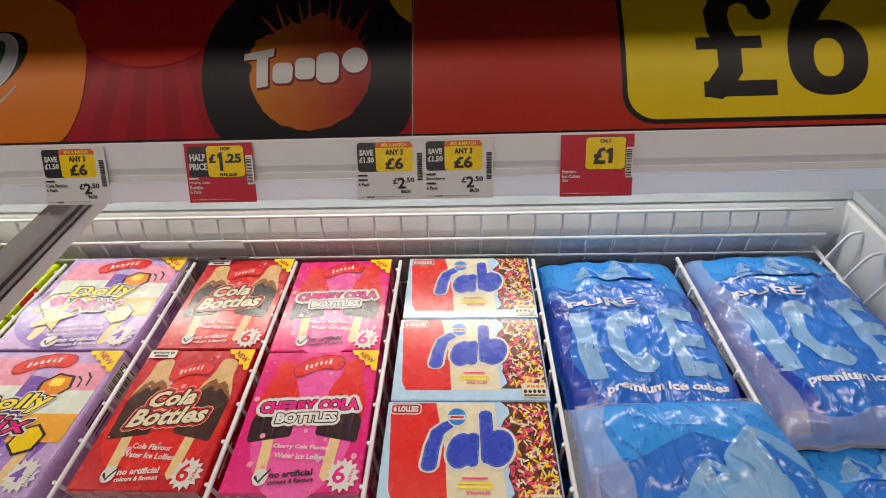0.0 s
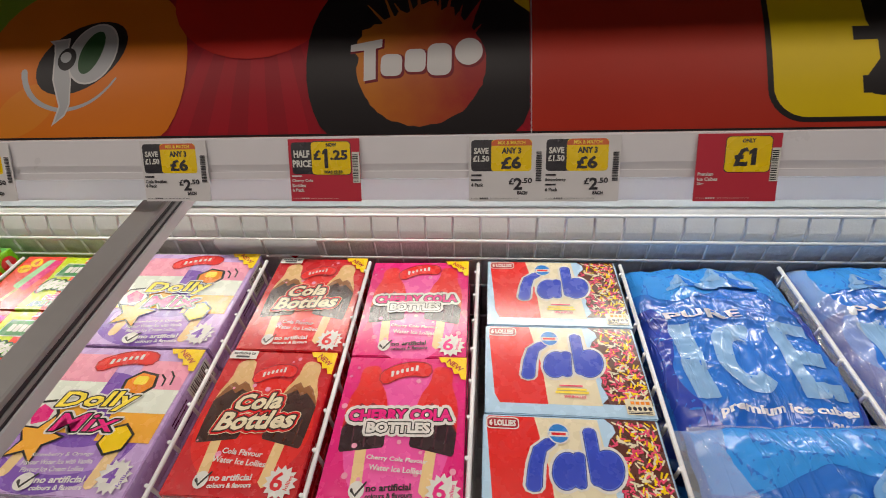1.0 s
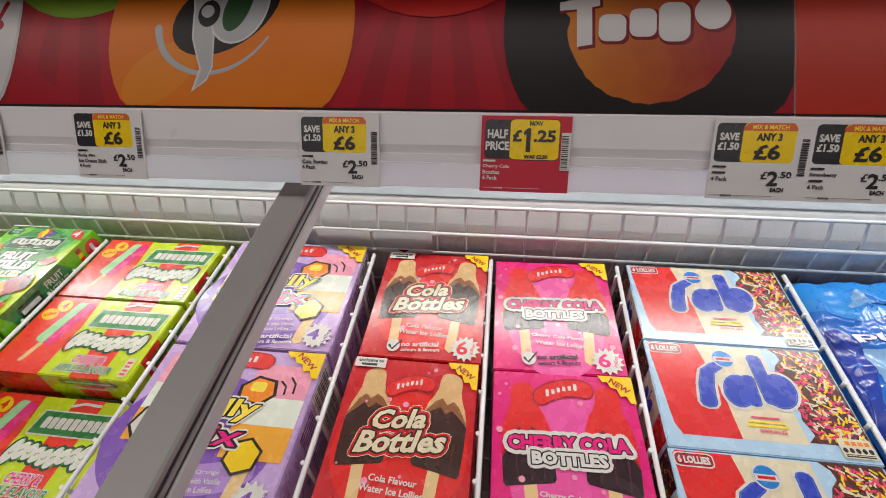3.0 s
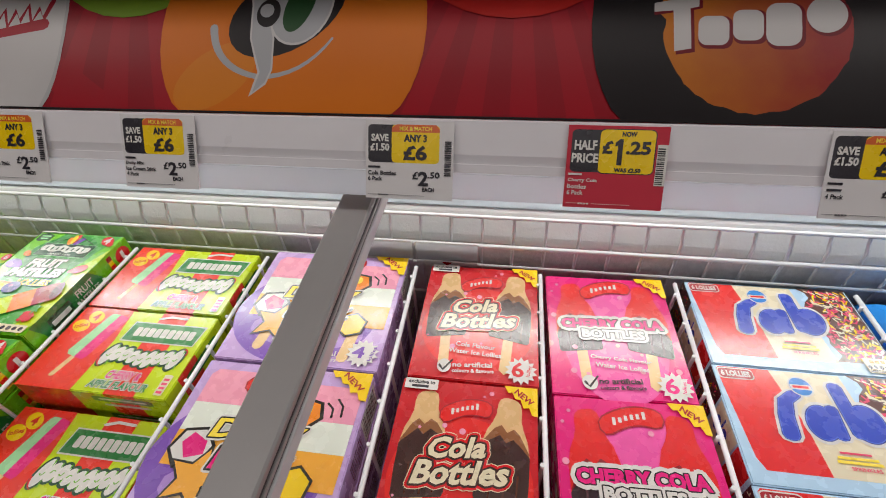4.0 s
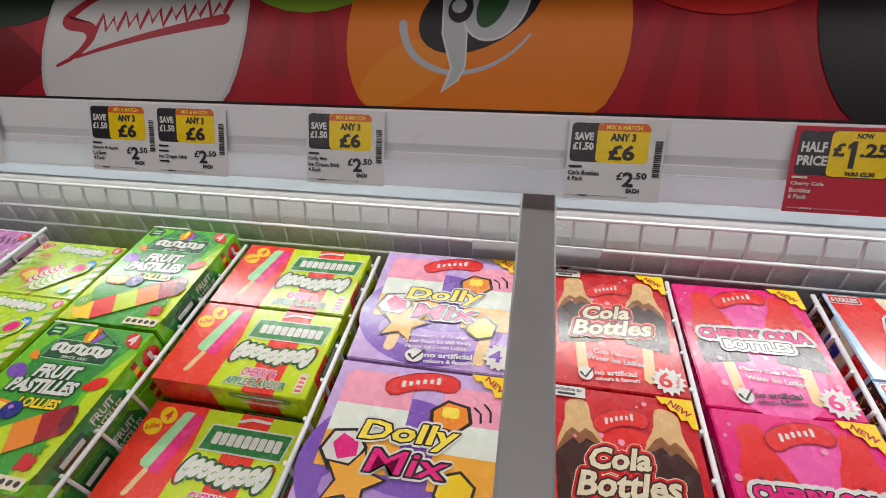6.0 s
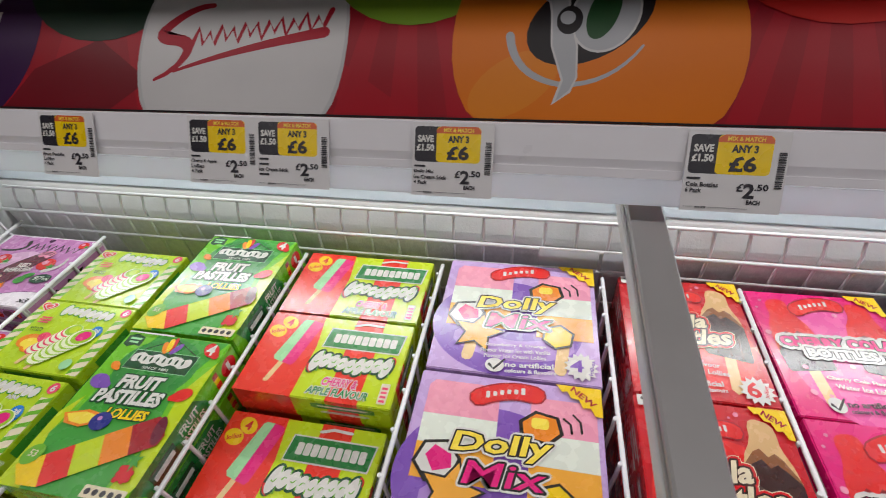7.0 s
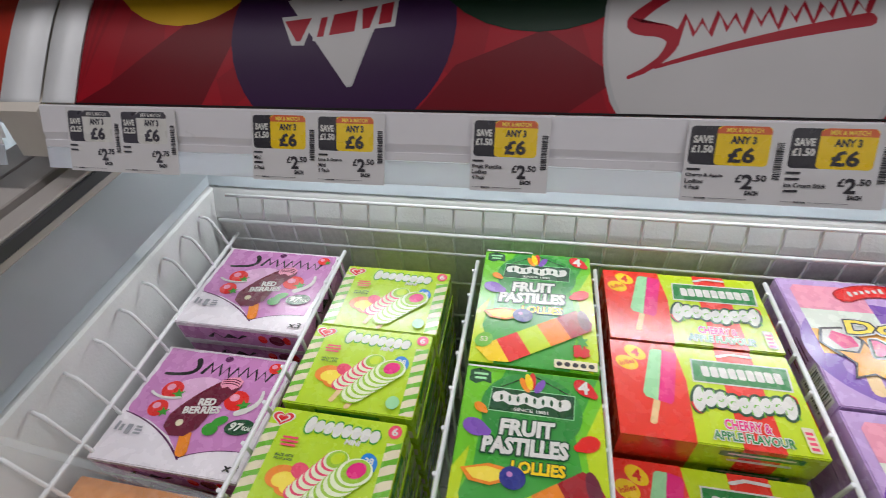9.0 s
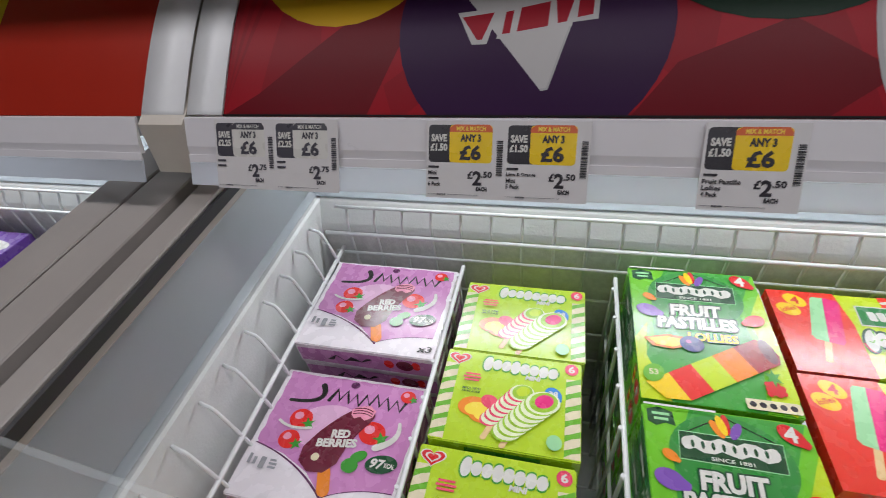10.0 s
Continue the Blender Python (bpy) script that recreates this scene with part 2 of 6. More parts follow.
def freezer(x0, x1, label, narrow=False):
    """Body, liner, shoulder and lid frames of one chest."""
    top = empty("chest_freezer")
    tagged(top, label, "freezer", "chest freezers in a row")
    a, b = x0 - 0.0955, x1 + (0.056 if narrow else 0.0955)
    # outer skin
    part("front_panel", box_bm(a, b, 0.40, 0.44, 0.08, 0.93, 0.008, 2), STEEL, top)
    part("end_panel", box_bm(a, a + 0.02, 0.442, 1.36, 0.08, 0.925, 0.004), STEEL, top)
    part("end_panel", box_bm(b - 0.02, b, 0.442, 1.36, 0.08, 0.925, 0.004), STEEL, top)
    part("plinth", box_bm(a + 0.02, b - 0.02, 0.46, 1.34, 0.0, 0.078), LIDDARK, top)
    # liner: four walls and a bottom
    part("liner_wall", extrude_x([(YB - 0.016, 0.768), (YB - 0.016, 0.775), (YB - 0.012, 0.785), (YB + 0.003, ZT - 0.004), (YB + 0.006, ZT), (YB + 0.02, ZT), (YB + 0.02, 0.768)], x0, x1), LINER, top, "white frosted liner wall")
    part("rear_panel", box_bm(x0, x1, YB - 0.0135, YB + 0.02, ZF, 0.767), STUCCO, top, "grey embossed metal rear panel")
    part("liner_wall", box_bm(x0, x1, YF - 0.02, YF, ZF, ZT, 0.003), LINER, top)
    part("liner_wall", box_bm(x0 - 0.02, x0, YF - 0.02, YB + 0.02, ZF, ZT, 0.003), LINER, top)
    part("liner_wall", box_bm(x1, x1 + 0.02, YF - 0.02, YB + 0.02, ZF, ZT, 0.003), LINER, top)
    part("liner_floor", box_bm(x0, x1, YF, YB, ZF - 0.02, ZF - 0.002), LINER, top)
    # sloping shoulder above the liner, all round
    bm = bmesh.new()
    lo = [(x0 - 0.006, YF - 0.006, ZT + 0.003), (x1 + 0.006, YF - 0.006, ZT + 0.003), (x1 + 0.006, YB + 0.006, ZT + 0.003), (x0 - 0.006, YB + 0.006, ZT + 0.003)]
    mid = [(x0 - 0.012, YF - 0.012, ZT + 0.012), (x1 + 0.012, YF - 0.012, ZT + 0.012), (x1 + 0.012, YB + 0.02, ZT + 0.012), (x0 - 0.012, YB + 0.02, ZT + 0.012)]
    hi = [(x0 - 0.004, YF - 0.04, 0.950), (x1 + 0.004, YF - 0.04, 0.950), (x1 + 0.004, YB + 0.12, 0.950), (x0 - 0.004, YB + 0.12, 0.950)]
    rings = [[bm.verts.new(p) for p in r] for r in (lo, mid, hi)]
    for r, q in zip(rings, rings[1:]):
        for k in range(4):
            bm.faces.new((r[k], q[k], q[(k + 1) % 4], r[(k + 1) % 4]))
    bmesh.ops.solidify(bm, geom=bm.faces[:], thickness=0.004)
    part("shoulder", bm, SHOULDER, top, "blue-grey plastic shoulder")
    # end frames of the lid
    for s, e in ((-1, x0), (1, x1)):
        def rail(name, a0, a1, z0, z1, m_, label=""):
            lo_, hi_ = sorted((e + s * a0, e + s * a1))
            part(name, box_bm(lo_, hi_, 0.46, 1.30, z0, z1, 0.0015), m_, top, label)
        if narrow and s > 0:
            rail("side_rail", 0.006, 0.055, 0.905, 0.952, BEIGE, "grey-beige metal side rail")
            continue
        rail("gasket", -0.012, -0.0085, 0.940, 0.9535, LIDDARK)
        rail("lid_rail", -0.008, 0.021, 0.930, 0.956, BEIGE, "grey-beige metal lid rail")
        # sloping metal face between the rails, its shade put into a darker grey
        rail("channel", 0.0215, 0.0445, 0.900, 0.940, LIDGREY)
        rail("side_rail", 0.045, 0.0945, 0.905, 0.952, BEIGE, "grey-beige metal side rail")
    return top


freezer(XL, XR, "white chest freezer with wire baskets and grey lid frames")


def lid_bar(x, label):
    top = empty("lid_bar")
    tagged(top, label, "lid frame")
    def strip(name, a0, a1, z0, z1, m_, bev=0.001):
        part(name, box_bm(x + a0, x + a1, 0.46, 1.24, z0, z1, bev), m_, top)
    strip("top_plate", 0.0, 0.029, 0.9612, 0.968, LIDGREY, 0.0015)
    strip("seal", 0.0018, 0.0272, 0.9572, 0.9612, LIDDARK, 0)
    strip("bead", 0.0004, 0.0286, 0.9535, 0.9572, LIDGREY, 0.0006)
    strip("seal", 0.0018, 0.0272, 0.9500, 0.9535, LIDDARK, 0)
    strip("base", 0.0002, 0.0288, 0.9365, 0.9500, STEEL, 0.001)
    return top


lid_bar(0.0950, "grey metal bar where two sliding lids meet")

# sliding glass lid, pushed forward so that its rear edge lies across the baskets
def glass_lid(x0, x1, ya, yb):
    top = empty("glass_lid")
    tagged(top, "clear sliding glass lid pushed open, lightly smeared", "freezer lid")
    glass = mat("smeared_glass", (0.85, 0.88, 0.88), 0.06, vary=0.1, scale=14, bump=0.1, bscale=25)
    glass.node_tree.nodes["Principled BSDF"].inputs["Alpha"].default_value = 0.05
    edge = mat("glass_edge", (0.80, 0.86, 0.86), 0.08)
    edge.node_tree.nodes["Principled BSDF"].inputs["Alpha"].default_value = 0.14

    def slab(name, inset, depth, material):
        bm = box_bm(0, 1, 0, 1, 0.9585, 0.9625)
        for v in bm.verts:
            back = ya + (yb - ya) * v.co.x - inset
            v.co.y = back - depth if v.co.y < 0.5 else back
            v.co.x = x0 + (x1 - x0) * v.co.x
        ob = part(name, bm, material, top)
        ob.visible_shadow = False
    slab("pane", 0.0042, 0.22, glass)
    slab("rear_edge", 0.0, 0.004, edge)
    return top


glass_lid(-0.872, 0.090, 0.756, 0.684)

# ---- canopy: sign, rail, underside ----
SIGN = [(1.016, 1.035), (1.030, 1.048), (1.055, 1.070), (1.080, 1.091), (1.11, 1.112), (1.15, 1.136), (1.2, 1.158), (1.26, 1.172), (1.34, 1.18)]


def smooth_curve(pts, n):
    """Catmull-Rom through pts, n steps a span."""
    out = []
    for k in range(len(pts) - 1):
        p = [pts[max(k - 1, 0)], pts[k], pts[k + 1], pts[min(k + 2, len(pts) - 1)]]
        for j in range(n):
            t = j / n
            out.append(tuple(0.5 * (2 * p[1][i] + (p[2][i] - p[0][i]) * t + (2 * p[0][i] - 5 * p[1][i] + 4 * p[2][i] - p[3][i]) * t * t + (3 * p[1][i] - p[0][i] - 3 * p[2][i] + p[3][i]) * t ** 3) for i in (0, 1)))
    return out + [pts[-1]]


SIGN = smooth_curve([SIGN[0], (1.0335, 1.0512), (1.056, 1.0715), (1.083, 1.0935), SIGN[4], SIGN[5], SIGN[6], SIGN[7], SIGN[8]], 4)
SLEN = [0.0]
for (p0, p1), (p2, p3) in zip(SIGN, SIGN[1:]):
    SLEN.append(SLEN[-1] + math.hypot(p2 - p0, p3 - p1))


def on_sign(x, s, off):
    k = 0
    while k < len(SIGN) - 2 and s > SLEN[k + 1]:
        k += 1
    (y0, z0), (y1, z1) = SIGN[k], SIGN[k + 1]
    d = SLEN[k + 1] - SLEN[k]
    f = (s - SLEN[k]) / d
    ny, nz = -(z1 - z0) / d, (y1 - y0) / d
    return (x, y0 + f * (y1 - y0) + ny * off, z0 + f * (z1 - z0) + nz * off)


def wrap(bm, off):
    """Bends a flat drawing in (x, s) onto the sign."""
    for s in SLEN[1:-1]:
        bmesh.ops.bisect_plane(bm, geom=bm.verts[:] + bm.edges[:] + bm.faces[:], plane_co=(0, s, 0), plane_no=(0, 1, 0))
    for v in bm.verts:
        v.co = on_sign(v.co.x, v.co.y, off + v.co.z)
    for f in bm.faces:
        f.smooth = True
    return bm


def clip_top(loop, top=0.30):
    return [(x, min(max(s, 0.0), top)) for x, s in loop]


def canopy(x0, x1, label):
    top = empty("canopy")
    tagged(top, label, "canopy")
    prof = [(y, z - 0.0015) for y, z in SIGN] + [(1.36, 1.18), (1.36, 1.0), (1.30, 0.975), (1.205, 0.972), (1.02, 1.012)]
    part("housing", extrude_x(prof, x0, x1), WHITE_PLASTIC, top, "white curved canopy housing")
    part("strip_cover", box_bm(x0 + 0.05, x1 - 0.05, 1.19, 1.22, 0.962, 0.9715, 0.002), LEDMAT, top)
    return top


def ticket_rail(x0, x1, label):
    top = empty("ticket_rail")
    tagged(top, label, "ticket rail")
    up = [(0.9965, 1.0075), (0.9985, 1.0150), (1.004, 1.025), (1.0105, 1.0365), (1.0130, 1.0362), (1.0060, 1.024), (1.000, 1.006)]
    part("back_strip", extrude_x(up, x0, x1), RAIL_PLASTIC, top, "off-white plastic ticket channel")
    crease = [(0.9925, 1.0025), (0.9955, 1.0085), (0.9965, 1.0080), (0.9945, 1.0020)]
    part("bead", extrude_x(crease, x0, x1), RAIL_PLASTIC, top)
    lip = [(0.9820, 0.9850), (0.9922, 1.0022), (0.9942, 1.0015), (0.9840, 0.9842)]
    part("lip", extrude_x(lip, x0, x1), LIP_PLASTIC, top, "clear white plastic lip lit from behind")
    return top


canopy(-0.8715, 1.26, "white canopy with curved promotional sign over the freezer")
ticket_rail(-0.871, 1.26, "off-white plastic price ticket rail along the canopy")

# ---- wire baskets ----
def basket():
    top = empty("wire_basket")
    tagged(top, "white coated wire basket lining the freezer", "basket")
    r = 0.0022
    wire("top_wire", [(XL + 0.03, 1.166, 0.815), (XR - 0.03, 1.166, 0.815)], 0.0026, top)
    wire("rim_wire", [(XL + 0.012, 1.150, 0.778), (XR - 0.03, 1.150, 0.778)], 0.003, top)
    for z in (0.742, 0.68, 0.60, 0.53):
        wire("cross_wire", [(XL + 0.02, 1.149, z), (XR - 0.02, 1.149, z)], r, top)
    n = 46
    first = None
    for k in range(n):
        x = 0.7056 + (k - 37) * 0.0417
        if first is None:
            first = wire("upright", [(0, 1.1665, 0.8155), (0, 1.163, 0.805), (0, 1.157, 0.795), (0, 1.1545, 0.778), (0, 1.154, 0.47)], r, top)
            first.location.x = x
        else:
            o = new("upright", first.data)
            o.parent, o.location.x = top, x
    for s, e in ((1, XL), (-1, XR)):
        for k in range(14):
            y = 1.125 - k * 0.0445
            wire("upright", [(e + s * 0.003, y + 0.003, 0.801), (e + s * 0.010, y + 0.001, 0.802), (e + s * 0.018, y, 0.801), (e + s * 0.0225, y - 0.001, 0.796), (e + s * 0.030, y - 0.003, 0.772), (e + s * 0.036, y - 0.004, 0.740), (e + s * 0.038, y - 0.004, 0.47)], r, top)
        wire("rim_wire", [(e + s * 0.034, 1.150, 0.752), (e + s * 0.034, 0.52, 0.752)], 0.003, top)
        wire("cross_wire", [(e + s * 0.036, 1.150, 0.66), (e + s * 0.036, 0.52, 0.66)], r, top)
    for k in range(12):
        y = 1.12 - k * 0.05
        wire("floor_wire", [(XL + 0.04, y, 0.472), (XR - 0.04, y, 0.472)], r, top)
    wire("front_wire", [(XL + 0.03, 0.525, 0.752), (XR - 0.03, 0.525, 0.752)], 0.003, top)
    return top


basket()


def divider(x0, x1, z0=0.752, z1=0.772, yb=1.128, step=0.046):
    """A wire fence between two columns: top wire from the back (x0) to the front (x1), with uprights hooked over it."""
    top = empty("wire_divider")
    tagged(top, "white coated wire divider between stacked packs", "divider", "wire dividers in the basket")
    yf = 0.54
    at = lambda y: (x0 + (x1 - x0) * (yb - y) / (yb - yf), y, z0 + (z1 - z0) * (yb - y) / (yb - yf))
    wire("top_wire", [at(yb), at(yf)], 0.0028, top)
    for dz in (0.10, 0.20):
        wire("cross_wire", [(at(yb)[0], yb, z0 - dz), (at(yf)[0], yf, z0 - dz)], 0.0022, top)
    y = yb - 0.02
    while y > yf:
        x, _, z = at(y)
        wire("upright", [(x - 0.003, y, 0.476), (x - 0.003, y, z - 0.004), (x - 0.0035, y, z + 0.0025)], 0.0022, top)
        y -= step
    return top


for a, b in ((0.118, 0.124), (0.285, 0.288), (0.453, 0.447), (0.661, 0.664), (0.881, 0.893), (-0.099, -0.104), (-0.307, -0.313), (-0.466, -0.470), (-0.664, -0.668)):
    divider(a, b)


# ---- cartons ----
TILT_BOX = -2.9
STEP = 0.00005     # thickness of one print layer


JOINED = ("sprinkle", "bubble", "small_mark", "nutrition_dot", "nutrition_colour", "raspberry")


class Art:
    """Prints on the top of one carton: u to the right and v to the back, both 0 to 1."""

    def __init__(self, ob, w, d):
        self.ob, self.w, self.d, self.layer = ob, w, d, 1

    def z(self):
        self.layer += 1
        return self.layer * STEP

    def pt(self, loop):
        return [(u * self.w, (v - 1) * self.d) for u, v in loop]

    def draw(self, name, loops, material, label=""):
        z = self.z()
        if name in JOINED:
            part(name, flat([self.pt(l) for l in loops], z), material, self.ob, label)["kind"] = "stuff"
            return
        for k, l in enumerate(loops):
            part(name, flat([self.pt(l)], z + 3e-6 * k), material, self.ob, label)

    def words(self, name, body, u, v, w, h, material, thick=0.0, shear=0.0, turn=0.0, label=""):
        part(name, text_bm(body, u * self.w, (v - 1) * self.d, w * self.w, h * self.d, self.z(), thick, shear, turn), material, self.ob, label)


def carton(name, w, d, h, material, label, art, group, side=None):
    top = part(name, box_bm(0, w, -d, 0, -h, 0, 0.0012, 2), material)
    tagged(top, label, "ice lolly box", group)
    art(Art(top, w, d))
    if side:
        side(top, w, d, h)
    return top


def rows_of(ob, plain, spots, h):
    """Copies of a carton at (x, y, z, turn), each on a pile of cartons whose tops are covered."""
    for k, (x, y, z, turn) in enumerate(spots):
        m = pose(x, y, z, TILT_BOX, 0, turn)
        if k:
            copy_thing(ob, m)
        else:
            ob.matrix_basis = m
        for n in range(1, int((z - 0.474) / (h + 0.001))):
            m = pose(x + 0.001 * (n % 2), y, z - n * (h + 0.001), TILT_BOX, 0, turn)
            if k == 0 and n == 1:
                plain.matrix_basis = m
            else:
                copy_thing(plain, m)
INK = {k: ink("ink_" + k, v) for k, v in dict(
    white="DCDAD4", cream="E4D9B8", black="16130F", charcoal="2B2830", red="D4161E", deepred="A3121F", orange="F08A1E", yellow="F6CF08",
    lemon="FBE04A", pink="E81A7E", palepink="EF9CB6", lilac="BF9CD8", purple="7F52B4", plum="5A1F52", brown="3A1C14", tan="DCB47C",
    stick="E9C78F", lime="C2DA12", grass="6DB52C", green="1E7F38", darkgreen="0F4A28", sky="BFDDF0", blue="2B46BE", navy="222C86",
    mint="9ED9A0", cherry="E4241E", mauve="CB86C0", berry="6A1631", grey="9A9AA0", cyan="1F7FD0", leaf="3C9A2E", rose="E8476A").items()}


def face(ob, name, which, loops, material, w, d, h, layer=1, label=""):
    """A print on the front or on one side: loops of (0 to 1 along the edge, 0 to 1 upwards)."""
    e = layer * STEP
    if name == "sprinkle" or name == "barcode" or name == "small_print" or name == "candy_stripe":
        groups = [loops]
    else:
        groups = [[l] for l in loops]
    for group in groups:
        ob2 = face_group(ob, name, which, group, material, w, d, h, e, label)
        if len(groups) == 1 and len(loops) > 1:
            ob2["kind"] = "stuff"


def face_group(ob, name, which, loops, material, w, d, h, e, label):
    bm = bmesh.new()
    for loop in loops:
        if which == "front":
            vs = [(a * w, -d - e, (b - 1) * h) for a, b in loop]
        elif which == "right":
            vs = [(w + e, (a - 1) * d, (b - 1) * h) for a, b in loop]
        else:
            vs = [(-e, -a * d, (b - 1) * h) for a, b in loop]
        bm.faces.new([bm.verts.new(v) for v in vs])
    return part(name, bm, material, ob, label)


def face_words(ob, name, which, body, a, b, ww, hh, material, w, d, h, layer=2, thick=0.0003):
    bm = text_bm(body, 0, 0, ww, hh, 0, thick)
    e = layer * STEP
    for v in bm.verts:
        p, q = v.co.x, v.co.y
        if which == "front":
            v.co = (a * w + p, -d - e, (b - 1) * h + q)
        elif which == "right":
            v.co = (w + e, (a - 1) * d + p, (b - 1) * h + q)
        else:
            v.co = (-e, -a * d + -p, (b - 1) * h + q)
    part(name, bm, material, ob)


def flash(a, body="NEW"):
    """The yellow corner flash."""
    a.draw("corner_flash", [[(0.76, 1.0), (0.79, 0.955), (0.82, 0.96), (0.84, 0.92), (0.88, 0.915), (0.90, 0.865), (0.94, 0.87), (0.96, 0.825), (1.0, 0.82), (1.0, 1.0)]], INK["yellow"], "yellow corner flash")
    a.words("flash_lettering", body, 0.905, 0.935, 0.15, 0.035, INK["deepred"], 0.0003, turn=-38)


def bean(a, u, v, k=1.0):
    """A red bean-shaped maker's badge with a plain white band."""
    pts = curve_pts((u - 0.16 * k, v - 0.035 * k), (u, v + 0.06 * k), (u + 0.16 * k, v + 0.025 * k), 8)
    a.draw("badge_rim", [stroke(pts, 0.125 * k)], INK["deepred"])
    a.draw("badge", [stroke(pts, 0.105 * k)], INK["cherry"], "red bean-shaped badge")
    for n in range(6):
        x, y = pts[1 + n][0] + 0.008 * k, pts[1 + n][1] - 0.002
        a.draw("badge_mark", [rrect(x - 0.012 * k, y - 0.017 * k, x + 0.011 * k, y + (0.030 if n in (0, 5) else 0.015) * k, 0.005 * k, 2)], INK["white"])


def seal(a, number, u=0.865, v=0.10, r=0.125, tint="red"):
    q = a.w / a.d
    a.draw("count_star", [[(u + (x - u), v + (y - v) * q) for x, y in star(u, v, r, r * 0.74, 14)]], INK["white"], "white count star")
    a.words("count", number, u - 0.025, v + 0.005, 0.68 * r, 0.80 * r, INK[tint], 0.0006)
    a.words("count_lettering", "lollies", u + 0.058, v, 0.10, 0.022, INK[tint], 0.0001, turn=80)


def promise(a, u, v, ink_, k=1.0):
    a.draw("tick_disc", [oval(u - 0.2 * k, v, 0.055, 0.05)], INK["white"])
    a.draw("tick", [stroke([(u - 0.24 * k, v), (u - 0.205 * k, v - 0.03), (u - 0.13 * k, v + 0.045)], 0.02, 0.012)], INK["black"])
    a.words("promise_lettering", "no artificial", u + 0.06 * k, v + 0.022, 0.36 * k, 0.035, ink_, 0.0003, turn=4)
    a.words("promise_lettering", "colours & flavours", u + 0.07 * k, v - 0.022, 0.38 * k, 0.026, ink_, 0.0002, turn=4)


def bubbles(a, material, seed, n=12):
    rnd = random.Random(seed)
    loops = []
    for k in range(n):
        u, v, r = rnd.choice((rnd.uniform(0.04, 0.96), rnd.uniform(0.30, 0.7))), rnd.uniform(0.05, 0.95), rnd.uniform(0.008, 0.024)
        loops.append(oval(u, v, r, r * a.w / a.d, n=12))
    a.draw("bubble", loops, material)


def tag_top(loop, u0, v0, sx, sy):
    return [(u0 + x * sx, v0 + y * sy) for x, y in loop]


def bottle_loop():
    half = [(0.0, 0.34), (0.03, 0.37), (0.25, 0.375), (0.48, 0.36), (0.62, 0.31), (0.72, 0.235), (0.80, 0.195), (0.90, 0.19), (0.96, 0.165), (0.99, 0.11), (1.0, 0.05)]
    return [(-x, y) for y, x in half] + [(x, y) for y, x in half[::-1]]


def lolly_bottles(a, low, high, edge, mid, top=0.70):
    for u, turn in ((0.225, -5), (0.785, 7)):
        c, s = math.cos(radians(turn)), math.sin(radians(turn))
        rot = lambda lp: [(u + 0.45 * (c * x + s * (y - 0.5)), 0.625 + 0.60 * (-s * x + c * (y - 0.5))) for x, y in lp]
        a.draw("lolly_stick", [rot([(-0.09, -0.40), (0.0, -0.44), (0.09, -0.40), (0.09, 0.02), (-0.09, 0.02)])], INK["stick"])
        a.draw("lolly", [rot(bottle_loop())], high)
        lower = [(x, y) for x, y in bottle_loop() if x < 0 and y < top]
        lower = lower + [(-0.20, top - 0.02), (-0.1, top + 0.03), (0.0, top - 0.03), (0.1, top + 0.02), (0.20, top - 0.02)] + [(-x, y) for x, y in lower[::-1]]
        a.draw("lolly_melt", [rot([(x * 0.97, y + (0.10 + 0.03 * math.sin(x * 31) if y > top - 0.1 else 0.03)) for x, y in lower])], mid)
        a.draw("lolly_base", [rot(lower)], low)
        for k in (-0.18, 0.02, 0.2):
            a.draw("lolly_groove", [rot(rect(k, 0.03, k + 0.03, 0.30))], edge)


def art_cola(a):
    a.draw("red_glow", [oval(0.5, 0.42, 0.47, 0.36, n=40)], INK["cherry"])
    lolly_bottles(a, INK["brown"], INK["tan"], ink("ink_cocoa", "54291A"), ink("ink_caramel", "8E5A34"), 0.58)
    bubbles(a, INK["palepink"], 3)
    bean(a, 0.50, 0.815, 0.86)
    for nm, th, mt in (("name_halo", 0.0060, "cream"), ("name_rim", 0.0052, "red"), ("name_edge", 0.0030, "brown"), ("name", 0.00105, "cream")):
        a.words(nm, "Cola", 0.47, 0.600, 0.38, 0.108, INK[mt], th, 0.32, 6)
        a.words(nm, "Bottles", 0.51, 0.470, 0.60, 0.115, INK[mt], th, 0.32, 5)
    a.words("flavour_lettering", "Cola Flavour", 0.50, 0.26, 0.32, 0.034, INK["white"], 0.0002, turn=-3)
    a.words("flavour_lettering", "Water Ice Lollies", 0.50, 0.205, 0.42, 0.034, INK["white"], 0.0002, turn=-3)
    promise(a, 0.44, 0.09, INK["white"], 0.84)
    seal(a, "6")
    a.draw("sticker", [rect(0.02, 0.925, 0.27, 0.995)], INK["white"], "white store sticker")
    a.words("sticker_lettering", "exclusive to", 0.145, 0.974, 0.20, 0.024, INK["charcoal"], 0.0002)
    a.draw("sticker_bar", [rect(0.075, 0.936, 0.20, 0.952)], INK["charcoal"])
    flash(a)


